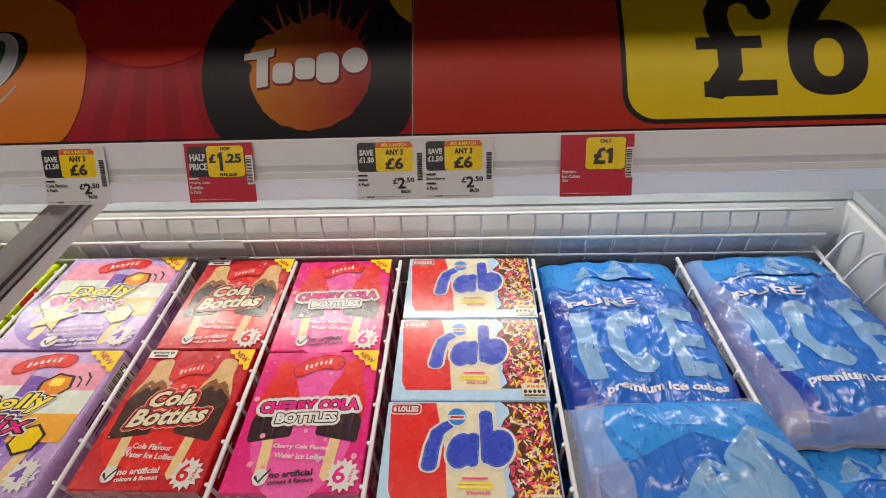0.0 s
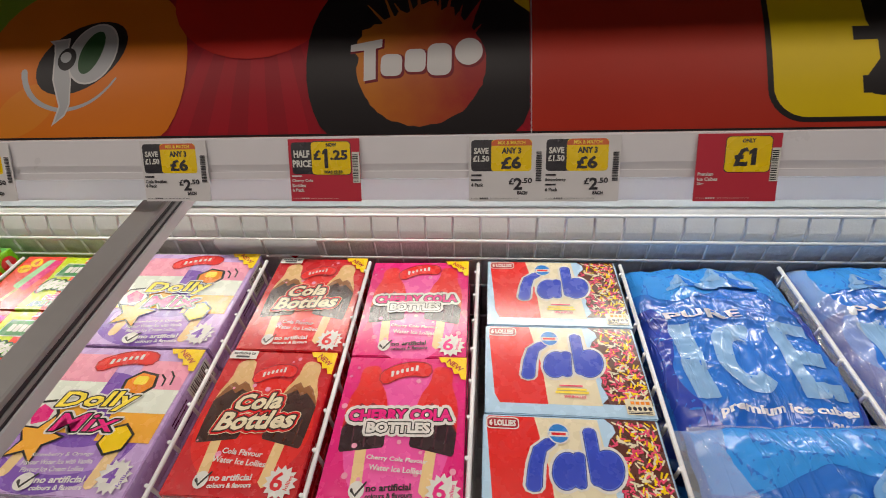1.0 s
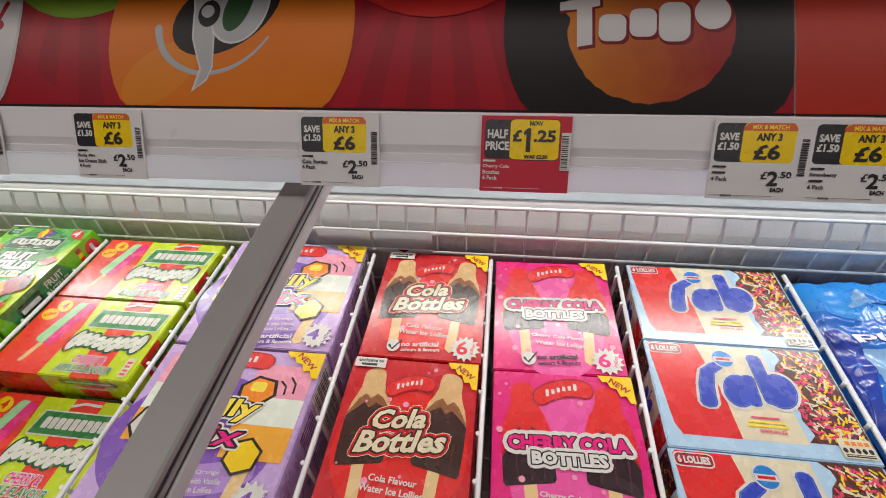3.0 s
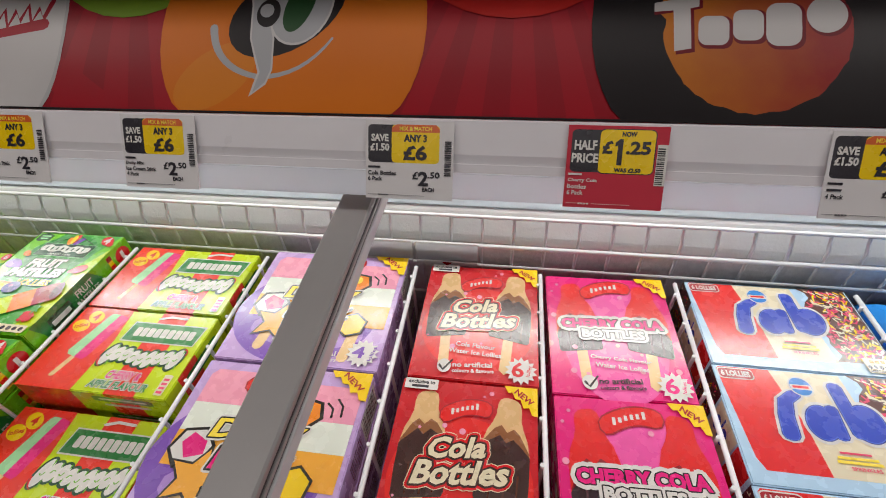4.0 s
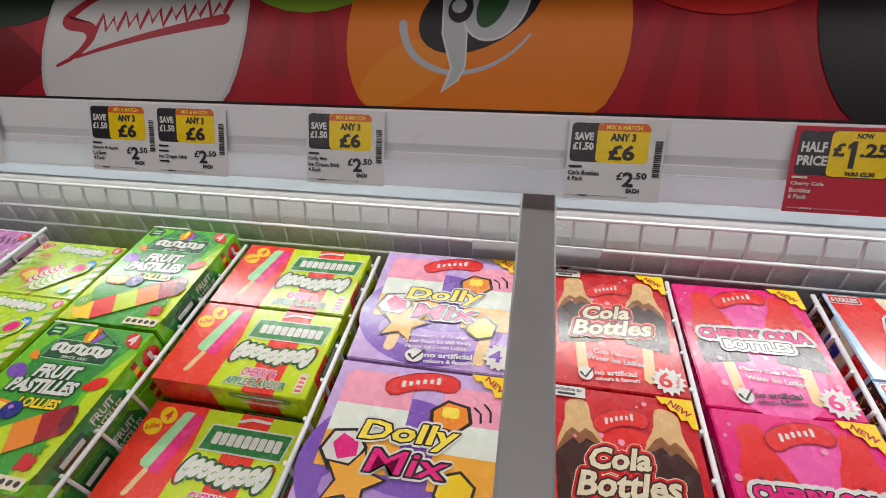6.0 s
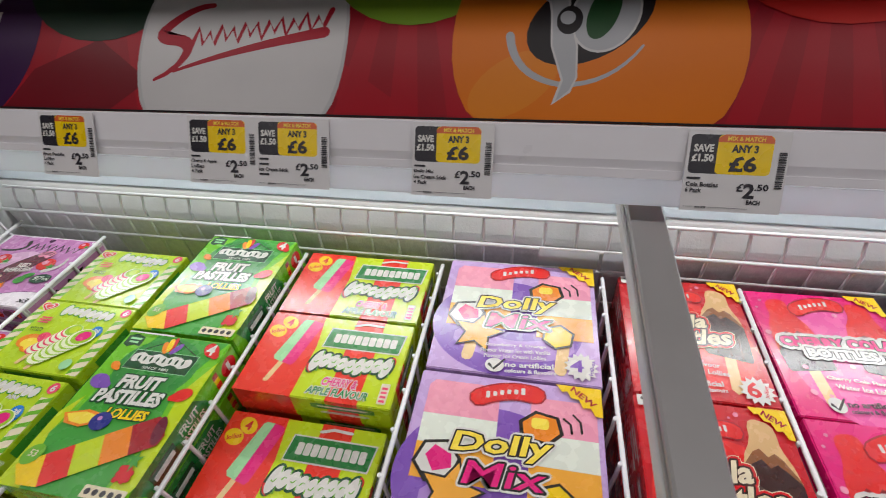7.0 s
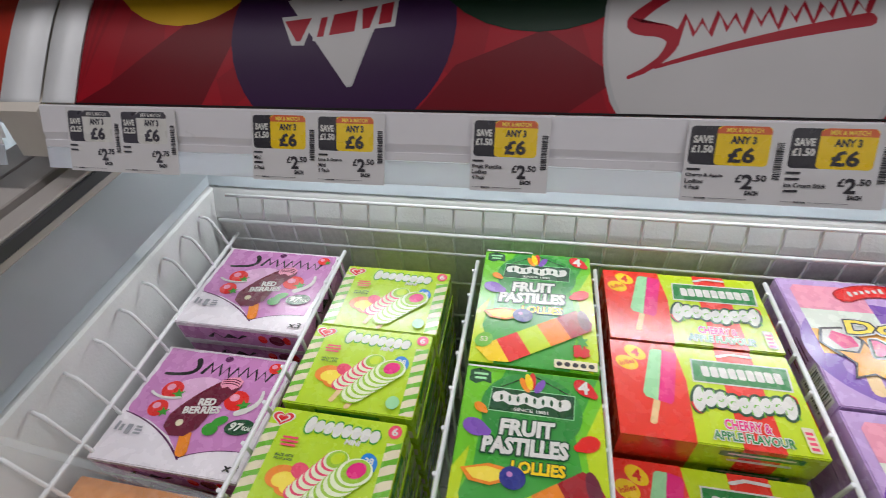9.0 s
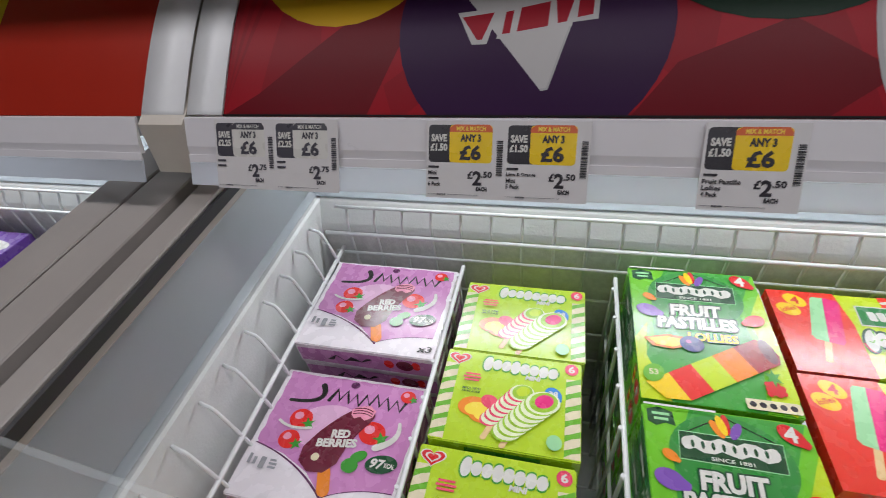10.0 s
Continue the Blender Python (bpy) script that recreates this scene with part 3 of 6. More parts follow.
def art_cherry(a):
    a.draw("pink_glow", [oval(0.5, 0.45, 0.40, 0.50, n=40)], ink("ink_hotpink", "EE56A4"))
    lolly_bottles(a, ink("ink_wine", "2A1018"), INK["cherry"], ink("ink_dusk", "4A2430"), ink("ink_garnet", "8A1A22"), 0.40)
    bubbles(a, INK["palepink"], 5, 14)
    bean(a, 0.50, 0.87)
    for nm, th, mt in (("name_rim", 0.0062, "white"), ("name_edge", 0.0022, "black"), ("name", 0.0010, "pink")):
        a.words(nm, "CHERRY COLA", 0.50, 0.555, 0.78, 0.072, INK[mt], th, 0, 2)
    for nm, th, mt in (("name_rim", 0.0052, "white"), ("name_edge", 0.0022, "black"), ("name", 0.0009, "white")):
        a.words(nm, "BOTTLES", 0.50, 0.470, 0.47, 0.062, INK[mt], th, 0, 1)
    a.words("flavour_lettering", "Cherry Cola Flavour", 0.52, 0.27, 0.44, 0.032, INK["white"], 0.0002, turn=-3)
    a.words("flavour_lettering", "Water Ice Lollies", 0.52, 0.215, 0.38, 0.032, INK["white"], 0.0002, turn=-3)
    promise(a, 0.44, 0.09, INK["black"], 0.84)
    seal(a, "6", tint="pink")
    flash(a)


def art_dolly(a):
    a.draw("purple_disc", [oval(0.44, 0.40, 0.47, 0.40, n=44)], INK["purple"])
    a.draw("ring_band", [stroke(curve_pts((0.20, 0.27), (0.5, 0.12), (0.78, 0.26), 12), 0.16)], ink("ink_haze", "AE88CE"))
    for u0, v0, k in ((0.06, 0.36, 0.40), (0.63, 0.32, 0.34)):
        a.draw("lolly_stick", [stroke([(u0 + 0.5 * k, v0 + 0.02), (u0 + 0.42 * k, v0 - 0.24)], 0.07)], INK["stick"])
        a.draw("lolly_low", [[(u0, v0), (u0 + k, v0), (u0 + k, v0 + 0.19), (u0, v0 + 0.19)]], ink("ink_amber", "F5AE3A"))
        a.draw("lolly_mid", [[(u0, v0 + 0.19), (u0 + k, v0 + 0.19), (u0 + k, v0 + 0.36), (u0, v0 + 0.36)]], ink("ink_pistachio", "E4EBDD"))
        a.draw("lolly_top", [[(u0, v0 + 0.36), (u0 + k, v0 + 0.36), (u0 + k, v0 + 0.54), (u0 + 0.94 * k, v0 + 0.58), (u0 + 0.08 * k, v0 + 0.58), (u0, v0 + 0.54)]], ink("ink_candy", "F2A0B6"))
        a.draw("lolly_shade", [rect(u0 + 0.78 * k, v0 + 0.36, u0 + k, v0 + 0.54)], INK["palepink"])
    sweet = [(0.60, 0.66), (0.72, 0.64), (0.78, 0.70), (0.76, 0.78), (0.66, 0.80), (0.59, 0.74)]
    a.draw("sweet_edge", [[(0.685 + (x - 0.685) * 1.22, 0.72 + (y - 0.72) * 1.22) for x, y in sweet]], INK["black"])
    a.draw("sweet", [sweet], INK["orange"])
    a.draw("sweet_top", [rrect(0.635, 0.71, 0.725, 0.775, 0.02)], INK["lemon"])
    a.draw("sweet_line", [stroke([(0.80, 0.79), (0.835, 0.76), (0.84, 0.71)], 0.012), stroke([(0.85, 0.82), (0.885, 0.78), (0.89, 0.72)], 0.012)], INK["black"])
    bean(a, 0.50, 0.89, 0.95)
    hexa = [(0.18 + 0.125 * math.cos(radians(60 * k + 10)), 0.46 + 0.125 * math.sin(radians(60 * k + 10))) for k in range(6)]
    a.draw("gem_edge", [hexa], INK["black"])
    a.draw("gem", [[(0.18 + (x - 0.18) * 0.85, 0.46 + (y - 0.46) * 0.85) for x, y in hexa]], INK["white"])
    a.draw("gem_top", [[(0.12, 0.48), (0.17, 0.40), (0.26, 0.43), (0.25, 0.50), (0.16, 0.54)]], INK["pink"])
    a.draw("star_edge", [star(0.27, 0.31, 0.175, 0.085, 5, 80)], INK["black"])
    a.draw("star", [star(0.27, 0.31, 0.152, 0.071, 5, 80)], ink("ink_amber", "F5AE3A"))
    hx = [(0.76 + 0.105 * math.cos(radians(60 * k + 20)), 0.335 + 0.105 * math.sin(radians(60 * k + 20))) for k in range(6)]
    a.draw("lozenge_edge", [hx], INK["black"])
    a.draw("lozenge", [[(0.76 + (x - 0.76) * 0.85, 0.335 + (y - 0.335) * 0.85) for x, y in hx]], INK["yellow"])
    for nm, th, mt in (("name_rim", 0.0046, "white"), ("name_edge", 0.0026, "black"), ("name", 0.0009, "lemon")):
        a.words(nm, "Dolly", 0.49, 0.575, 0.48, 0.135, INK[mt], th, 0.25, 3)
    for nm, th, mt in (("name_rim", 0.0046, "white"), ("name_edge", 0.0026, "black"), ("name", 0.0004, "pink")):
        a.words(nm, "Mix", 0.52, 0.430, 0.38, 0.115, INK[mt], th, 0.25, 2)
    for k, body in enumerate(("Strawberry & Orange", "Flavour Water Ice with Vanilla", "Flavour Ice Cream Lollies")):
        a.words("flavour_lettering", body, 0.51, 0.225 - 0.042 * k, 0.36 + 0.05 * (k % 2), 0.028, INK["white"], 0.0001, turn=4)
    promise(a, 0.55, 0.065, INK["white"], 0.76)
    seal(a, "4", 0.89, 0.12, 0.10, "purple")
    flash(a)


def side_dolly(ob, w, d, h):
    for which in ("right", "left"):
        face(ob, "side_panel", which, [rect(0.05, 0.18, 0.42, 0.85)], INK["lilac"], w, d, h)
        face(ob, "side_label", which, [rect(0.70, 0.10, 0.96, 0.9)], INK["white"], w, d, h)
        face(ob, "barcode", which, [rect(0.72 + 0.016 * k, 0.2, 0.72 + 0.016 * k + (0.009 if k % 3 else 0.004), 0.85) for k in range(14)], INK["charcoal"], w, d, h, 2)
        face(ob, "small_print", which, [rect(0.47, 0.2 + 0.12 * k, 0.66, 0.25 + 0.12 * k) for k in range(5)], INK["plum"], w, d, h, 2)


def side_bottles(ob, w, d, h):
    for which in ("right", "left"):
        face(ob, "side_badge", which, [oval(0.55, 0.5, 0.14, 0.30)], INK["deepred"], w, d, h)
        face(ob, "side_lettering", which, [rect(0.45, 0.42, 0.65, 0.58), rect(0.15, 0.3, 0.38, 0.38), rect(0.15, 0.5, 0.34, 0.58), rect(0.15, 0.68, 0.38, 0.74)], INK["white"], w, d, h, 2)
        face(ob, "barcode", which, [rect(0.80 + 0.014 * k, 0.2, 0.806 + 0.014 * k, 0.85) for k in range(9)], INK["white"], w, d, h, 2)


def sprinkle_loops(n, seed, u0, u1, v0, v1, edge=None, ratio=1.55):
    rnd = random.Random(seed)
    sets = [[], [], [], []]
    for k in range(n):
        u, v, t = rnd.uniform(u0, u1), rnd.uniform(v0, v1), rnd.uniform(0, math.pi)
        if edge and u < edge(v) + 0.015:
            continue
        l, b = 0.0165, 0.0048
        c, s = math.cos(t), math.sin(t)
        sets[rnd.choice((0, 0, 0, 1, 1, 2, 2, 3))].append([(min(u1 + 0.01, max(u0 - 0.02, u + x * c - y * s)), min(v1 + 0.01, max(v0 - 0.01, v + (x * s + y * c) * ratio))) for x, y in ((-l, -b), (l, -b), (l * 1.15, 0), (l, b), (-l, b), (-l * 1.15, 0))])
    return sets


def art_fab(a):
    a.draw("cream_panel", [[(0.28, 0.11), (0.70, 0.11), (0.66, 0.985), (0.28, 0.985)]], INK["cream"])
    a.draw("red_panel", [[(0.06, 0.20), (0.09, 0.11), (0.38, 0.11), (0.365, 0.50), (0.30, 0.985), (0.035, 0.985), (0.02, 0.96)]], INK["cherry"])
    edge = lambda v: 0.70 + 0.035 * math.sin(v * 9) + 0.02 * math.sin(v * 23)
    a.draw("chocolate_panel", [[(edge(k / 14), 0.13 + 0.87 * k / 14) for k in range(15)] + [(0.985, 0.995), (0.992, 0.13)]], ink("ink_choc", "5A2A1C"), "brown chocolate panel with sprinkles")
    for loops, mt in zip(sprinkle_loops(390, 8, 0.68, 0.975, 0.15, 0.97, edge), ("rose", "yellow", "cream", "rose")):
        a.draw("sprinkle", loops, INK[mt])
    a.draw("count_pill", [rrect(0.02, 0.865, 0.21, 0.975, 0.03)], INK["white"])
    a.draw("count_pill_fill", [rrect(0.026, 0.875, 0.204, 0.965, 0.026)], INK["deepred"])
    a.words("count_lettering", "6 LOLLIES", 0.115, 0.92, 0.15, 0.05, INK["white"], 0.0004)
    # the blue maker's name as plain rounded shapes on a white outline
    blobs = lambda g: [stroke([(0.272, 0.40), (0.290, 0.57), (0.318, 0.70), (0.375, 0.765)], 0.070 + g, 0.058 + g), oval(0.452, 0.535, 0.070 + g / 2, 0.140 + g * 0.8, -8), stroke([(0.515, 0.43), (0.527, 0.66)], 0.050 + g),
                       oval(0.668, 0.560, 0.080 + g / 2, 0.150 + g * 0.8, -8), stroke([(0.607, 0.46), (0.603, 0.87)], 0.060 + g)]
    a.draw("badge_outline", blobs(0.050), INK["white"])
    a.draw("badge_rim", blobs(0.020), INK["navy"])
    a.draw("badge_edge", blobs(0.010), ink("ink_azure", "5C7FE0"))
    a.draw("badge_shape", blobs(0.002), INK["blue"], "rounded blue badge shape")
    a.draw("maker_oval_rim", [oval(0.43, 0.845, 0.062, 0.095)], INK["white"])
    a.draw("maker_oval", [oval(0.43, 0.845, 0.055, 0.082)], INK["cyan"])
    a.draw("maker_band", [rect(0.378, 0.815, 0.482, 0.862)], INK["white"])
    a.draw("maker_bar", [rect(0.39, 0.828, 0.47, 0.85)], INK["red"])
    a.draw("flavour_bar", [rect(0.44, 0.255, 0.62, 0.275), rect(0.43, 0.222, 0.63, 0.245)], INK["lemon"])
    a.words("flavour_lettering", "SPRINKLES", 0.545, 0.19, 0.13, 0.025, INK["rose"], 0.0001)
    a.draw("flavour_bar", [rect(0.46, 0.295, 0.60, 0.31)], INK["rose"])
    a.draw("nutrition_panel", [rrect(0.83, 0.035, 0.985, 0.185, 0.01)], INK["cream"])
    a.draw("nutrition_dot", [oval(0.85 + 0.029 * k, 0.095, 0.011, 0.02, n=12) for k in range(5)] + [rect(0.84, 0.045, 0.975, 0.055), rect(0.84, 0.06, 0.975, 0.066)], INK["charcoal"])
    a.draw("nutrition_colour", [rect(0.862 + 0.029 * k, 0.135, 0.884 + 0.029 * k, 0.165) for k in range(4)], INK["orange"])


def side_fab(ob, w, d, h):
    face(ob, "side_panel", "left", [rect(0.0, 0.0, 0.30, 1.0)], INK["brown"], w, d, h)
    for loops, mt in zip(sprinkle_loops(60, 4, 0.03, 0.28, 0.06, 0.94, None, 2.2), ("rose", "yellow", "cream", "orange")):
        face(ob, "sprinkle", "left", loops, INK[mt], w, d, h, 2)
    face(ob, "side_panel", "left", [rect(0.33, 0.0, 0.70, 0.95)], INK["cream"], w, d, h)
    face(ob, "side_shape", "left", [oval(0.42, 0.5, 0.05, 0.2), oval(0.55, 0.5, 0.05, 0.22), rect(0.48, 0.3, 0.50, 0.85)], INK["blue"], w, d, h, 2)
    face(ob, "side_panel", "left", [rect(0.72, 0.0, 0.95, 0.95)], INK["cherry"], w, d, h)
    face(ob, "side_panel", "front", [rect(0.04, 0.0, 0.33, 0.9)], INK["cherry"], w, d, h)
    face(ob, "side_panel", "front", [rect(0.62, 0.0, 0.99, 0.95)], INK["brown"], w, d, h)
    face(ob, "side_panel", "right", [rect(0.1, 0.0, 1.0, 1.0)], INK["brown"], w, d, h)


VERMILION = ink("ink_vermilion", "EA3320")


def art_squash(a):
    a.draw("red_panel", [[(0.0, 0.0), (0.38, 0.0), (0.40, 0.6), (0.37, 1.0), (0.0, 1.0)]], VERMILION)
    a.draw("red_stripe", [[(0.60, 0.0), (0.80, 0.0), (0.80, 1.0), (0.60, 1.0)]], VERMILION)
    a.draw("lolly_stick", [stroke([(0.225, 0.40), (0.180, 0.14)], 0.036)], INK["stick"])
    a.draw("lolly_green", [[(0.150, 0.43), (0.165, 0.385), (0.225, 0.36), (0.300, 0.93), (0.245, 0.935), (0.228, 0.91)]], INK["mint"])
    a.draw("lolly_pink", [[(0.225, 0.36), (0.290, 0.335), (0.308, 0.37), (0.376, 0.86), (0.366, 0.905), (0.300, 0.93)]], INK["pink"])
    a.draw("count_badge", [oval(0.14, 0.87, 0.055, 0.09, 20), oval(0.085, 0.74, 0.06, 0.085, 20)], INK["yellow"])
    a.words("count", "4", 0.14, 0.87, 0.04, 0.09, INK["red"], 0.0005)
    a.words("count_lettering", "lollies", 0.085, 0.745, 0.085, 0.05, INK["red"], 0.0002, turn=20)
    a.draw("banner_rim", [[(0.435, 0.60), (0.955, 0.60), (0.975, 0.86), (0.45, 0.86)]], INK["white"])
    a.draw("banner", [[(0.443, 0.615), (0.947, 0.615), (0.964, 0.845), (0.458, 0.845)]], INK["green"], "green banner with a plain white bar")
    a.draw("banner_bar", [rrect(0.497 + 0.048 * k, 0.672, 0.538 + 0.048 * k, 0.790, 0.012, 2) for k in range(9)], INK["white"])
    hts = (0.125, 0.085, 0.08, 0.075, 0.08, 0.10, 0.075, 0.08, 0.115)
    blob = lambda g: [oval(0.445 + 0.057 * k, 0.425 + 0.02 * math.sin(k * 1.1), 0.032 + g, hh + g * 1.7, -8) for k, hh in enumerate(hts)]
    a.draw("name_edge", blob(0.016), INK["darkgreen"])
    a.draw("name_shape", blob(0.002), INK["white"], "plain white rounded name shape")
    gaps = []
    for k, hh in enumerate(hts):
        u, v = 0.445 + 0.057 * k, 0.425 + 0.02 * math.sin(k * 1.1)
        gaps.append(stroke([(u + 0.028, v + hh * 0.95), (u + 0.0275, v + hh * 0.5)], 0.010, 0.003))
        gaps.append(stroke([(u + 0.026, v - hh * 0.95), (u + 0.0275, v - hh * 0.45)], 0.010, 0.003))
        gaps.append(stroke(curve_pts((u - 0.012, v - 0.01), (u, v + (0.03 if k % 2 else -0.04)), (u + 0.012, v + 0.008), 5), 0.009, 0.006))
    a.draw("name_gap", gaps, INK["grass"])
    a.draw("name_flick", [stroke(curve_pts((0.40, 0.38), (0.405, 0.30), (0.44, 0.28), 5), 0.014, 0.006), stroke(curve_pts((0.93, 0.56), (0.955, 0.55), (0.95, 0.49), 5), 0.014, 0.006)], INK["red"])
    a.draw("maker_bar", [stroke([(0.61, 0.915), (0.68, 0.95), (0.79, 0.94)], 0.03)], INK["white"])
    for nm, th, mt in (("flavour_rim", 0.0012, "white"), ("flavour_lettering", 0.0003, "pink")):
        a.words(nm, "CHERRY &", 0.65, 0.205, 0.22, 0.085, INK[mt], th, 0.1)
    for nm, th, mt in (("flavour_rim", 0.0012, "white"), ("flavour_lettering", 0.0003, "green")):
        a.words(nm, "APPLE FLAVOUR", 0.66, 0.095, 0.38, 0.075, INK[mt], th, 0.1)
    a.draw("nutrition_panel", [rrect(0.91, 0.04, 0.965, 0.26, 0.01)], INK["cream"])
    a.draw("nutrition_dot", [rect(0.92, 0.06 + 0.045 * k, 0.955, 0.085 + 0.045 * k) for k in range(4)], INK["rose"])


def side_squash(ob, w, d, h):
    face(ob, "side_panel", "front", [rect(0.0, 0.0, 0.38, 1.0), rect(0.60, 0.0, 0.80, 1.0)], VERMILION, w, d, h)
    face(ob, "side_banner", "front", [rrect(0.50, 0.58, 0.90, 0.84, 0.05)], INK["green"], w, d, h, 2)
    face(ob, "side_bar", "front", [rrect(0.54, 0.67, 0.86, 0.75, 0.03), rrect(0.55, 0.36, 0.86, 0.47, 0.04)], INK["white"], w, d, h, 3)
    face(ob, "side_panel", "right", [rect(0.22, 0.0, 0.52, 1.0)], VERMILION, w, d, h)
    face(ob, "side_banner", "right", [rrect(0.30, 0.35, 0.85, 0.75, 0.08)], INK["green"], w, d, h, 2)
    face(ob, "side_bar", "right", [rrect(0.36, 0.46, 0.80, 0.64, 0.06)], INK["white"], w, d, h, 3)
    face(ob, "side_panel", "left", [rect(0.0, 0.0, 1.0, 1.0)], VERMILION, w, d, h)


def art_pastille(a):
    a.draw("dark_field", [[(0.0, 0.0), (0.78, 0.0), (0.86, 0.35), (0.80, 0.66), (0.98, 0.99), (0.30, 0.99), (0.16, 0.72), (0.14, 0.42), (0.0, 0.16)]], ink("ink_meadow", "3C9F34"))
    a.draw("dark_glow", [oval(0.5, 0.76, 0.36, 0.22, n=36)], ink("ink_fern", "2E8C37"))
    a.draw("light_swoosh", [[(0.0, 0.0), (0.20, 0.0), (0.07, 0.28), (0.10, 0.52), (0.0, 0.40)], [(1.0, 0.10), (1.0, 0.85), (0.86, 0.62), (0.90, 0.36), (0.82, 0.06), (0.95, 0.0)]], INK["lime"])
    a.draw("corner_mark", [[(0.03, 0.90), (0.08, 0.88), (0.14, 0.90), (0.20, 0.89), (0.19, 0.965), (0.10, 0.985), (0.03, 0.965)]], INK["darkgreen"])
    a.draw("corner_bar", [rect(0.06, 0.94, 0.17, 0.955), rect(0.07, 0.912, 0.16, 0.927)], INK["mint"])
    a.draw("sign_cord", [stroke([(0.24, 0.86), (0.50, 0.975), (0.78, 0.87)], 0.006)], INK["black"])
    a.draw("maker_sign_rim", [[(0.195, 0.725), (0.80, 0.725), (0.815, 0.872), (0.21, 0.872)]], INK["mint"])
    a.draw("maker_sign", [[(0.20, 0.73), (0.795, 0.73), (0.81, 0.867), (0.215, 0.867)]], INK["darkgreen"], "dark green hanging sign with plain white bar")
    for du, dv, mt, tn in ((-0.055, 0.0, "orange", 130), (0.0, 0.028, "red", 90), (0.055, 0.0, "purple", 50), (-0.025, 0.022, "yellow", 110)):
        a.draw("leaf_mark", [oval(0.505 + du, 0.905 + dv, 0.055, 0.026, tn)], INK[mt])
    a.draw("maker_band", [stroke([(0.25 + 0.05 * k, 0.81 + 0.012 * math.sin(k * 1.9)) for k in range(11)], 0.065)], INK["white"])
    a.draw("maker_gap", [oval(0.285 + 0.06 * k, 0.81, 0.011, 0.02, n=10) for k in range(8)], INK["darkgreen"])
    a.words("since_lettering", "SINCE 1881", 0.50, 0.748, 0.24, 0.018, INK["white"], 0.0001)
    for nm, th, mt in (("name_edge", 0.0026, "darkgreen"), ("name", 0.0010, "white")):
        a.words(nm, "FRUIT", 0.48, 0.645, 0.36, 0.080, INK[mt], th, 0.1, 2)
        a.words(nm, "PASTILLES", 0.47, 0.545, 0.56, 0.080, INK[mt], th, 0.1, 2)
    for nm, th, mt in (("name_edge", 0.0016, "darkgreen"), ("lolly_lettering", 0.0006, "yellow")):
        a.words(nm, "LOLLIES", 0.56, 0.445, 0.34, 0.055, INK[mt], th, 0.1, 2)
    drop = lambda u, v, k, t: [(u + k * (x * math.cos(t) - y * math.sin(t)), v + k * 0.75 * (x * math.sin(t) + y * math.cos(t))) for x, y in [(math.cos(q) * (1 if abs(q) > 0.4 else 1.35), 0.7 * math.sin(q)) for q in [2 * math.pi * j / 18 - math.pi for j in range(18)]]]
    a.draw("plum_drop", [drop(0.12, 0.62, 0.09, -0.3)], INK["purple"])
    a.draw("red_drop", [drop(0.89, 0.605, 0.08, 3.6)], INK["cherry"])
    a.draw("orange_drop", [drop(0.14, 0.735, 0.05, -0.6)], INK["orange"])
    a.draw("count_drop", [drop(0.88, 0.925, 0.085, 5.6)], INK["red"])
    a.words("count", "4", 0.875, 0.928, 0.07, 0.075, INK["white"], 0.0006)
    a.draw("fruit_half", [[(0.06, 0.40), (0.12, 0.345), (0.26, 0.335), (0.36, 0.365), (0.40, 0.425), (0.24, 0.44)]], INK["orange"])
    a.draw("fruit_flesh", [[(0.09, 0.398), (0.15, 0.358), (0.26, 0.350), (0.34, 0.375), (0.36, 0.41), (0.23, 0.425)]], INK["lemon"])
    a.draw("plum_fruit", [oval(0.40, 0.385, 0.085, 0.055)], INK["navy"])
    a.draw("plum_shine", [oval(0.38, 0.40, 0.02, 0.013)], INK["mauve"])
    # the striped lolly lying across
    ax, ay, bx, by = 0.10, 0.02, 0.90, 0.385
    dx, dy = bx - ax, by - ay
    nx, ny = -0.060, 0.078
    cols = ("yellow", "cherry", "lime", "orange", "deepred")
    for k, mt in enumerate(cols):
        p, q = k / 5, (k + 1) / 5
        seg = [(ax + dx * p + nx, ay + dy * p + ny), (ax + dx * p - nx, ay + dy * p - ny), (ax + dx * q - nx, ay + dy * q - ny)]
        if k == 4:
            seg += [(ax + dx * 1.05 - nx * 0.5, ay + dy * 1.05 - ny * 0.5), (ax + dx * 1.05 + nx * 0.5, ay + dy * 1.05 + ny * 0.5)]
        seg.append((ax + dx * q + nx, ay + dy * q + ny))
        a.draw("lolly_band", [[(min(0.99, max(0.01, x)), min(0.99, max(0.01, y))) for x, y in seg]], INK[mt])
    a.draw("lolly_bite", [oval(0.905, 0.385, 0.045, 0.085, 20)], INK["berry"])
    a.draw("raspberry", [oval(0.83 + 0.028 * (k % 4), 0.115 + 0.028 * (k // 4) + 0.01 * (k % 2), 0.022, 0.017, n=10) for k in range(11)], INK["red"])
    a.draw("berry_leaf", [star(0.88, 0.215, 0.06, 0.025, 6)], INK["leaf"])
    a.draw("kcal_leaf", [oval(0.10, 0.16, 0.075, 0.055, 20)], INK["grass"])
    a.words("kcal_lettering", "53", 0.10, 0.165, 0.06, 0.035, INK["cream"], 0.0002)
    a.draw("nutrition_panel", [rrect(0.66, 0.012, 0.985, 0.072, 0.01)], INK["cream"])
    a.draw("nutrition_dot", [oval(0.70 + 0.06 * k, 0.042, 0.022, 0.016, n=10) for k in range(5)], INK["charcoal"])
    a.draw("white_tab", [rect(0.01, 0.986, 0.46, 0.998)], INK["white"])


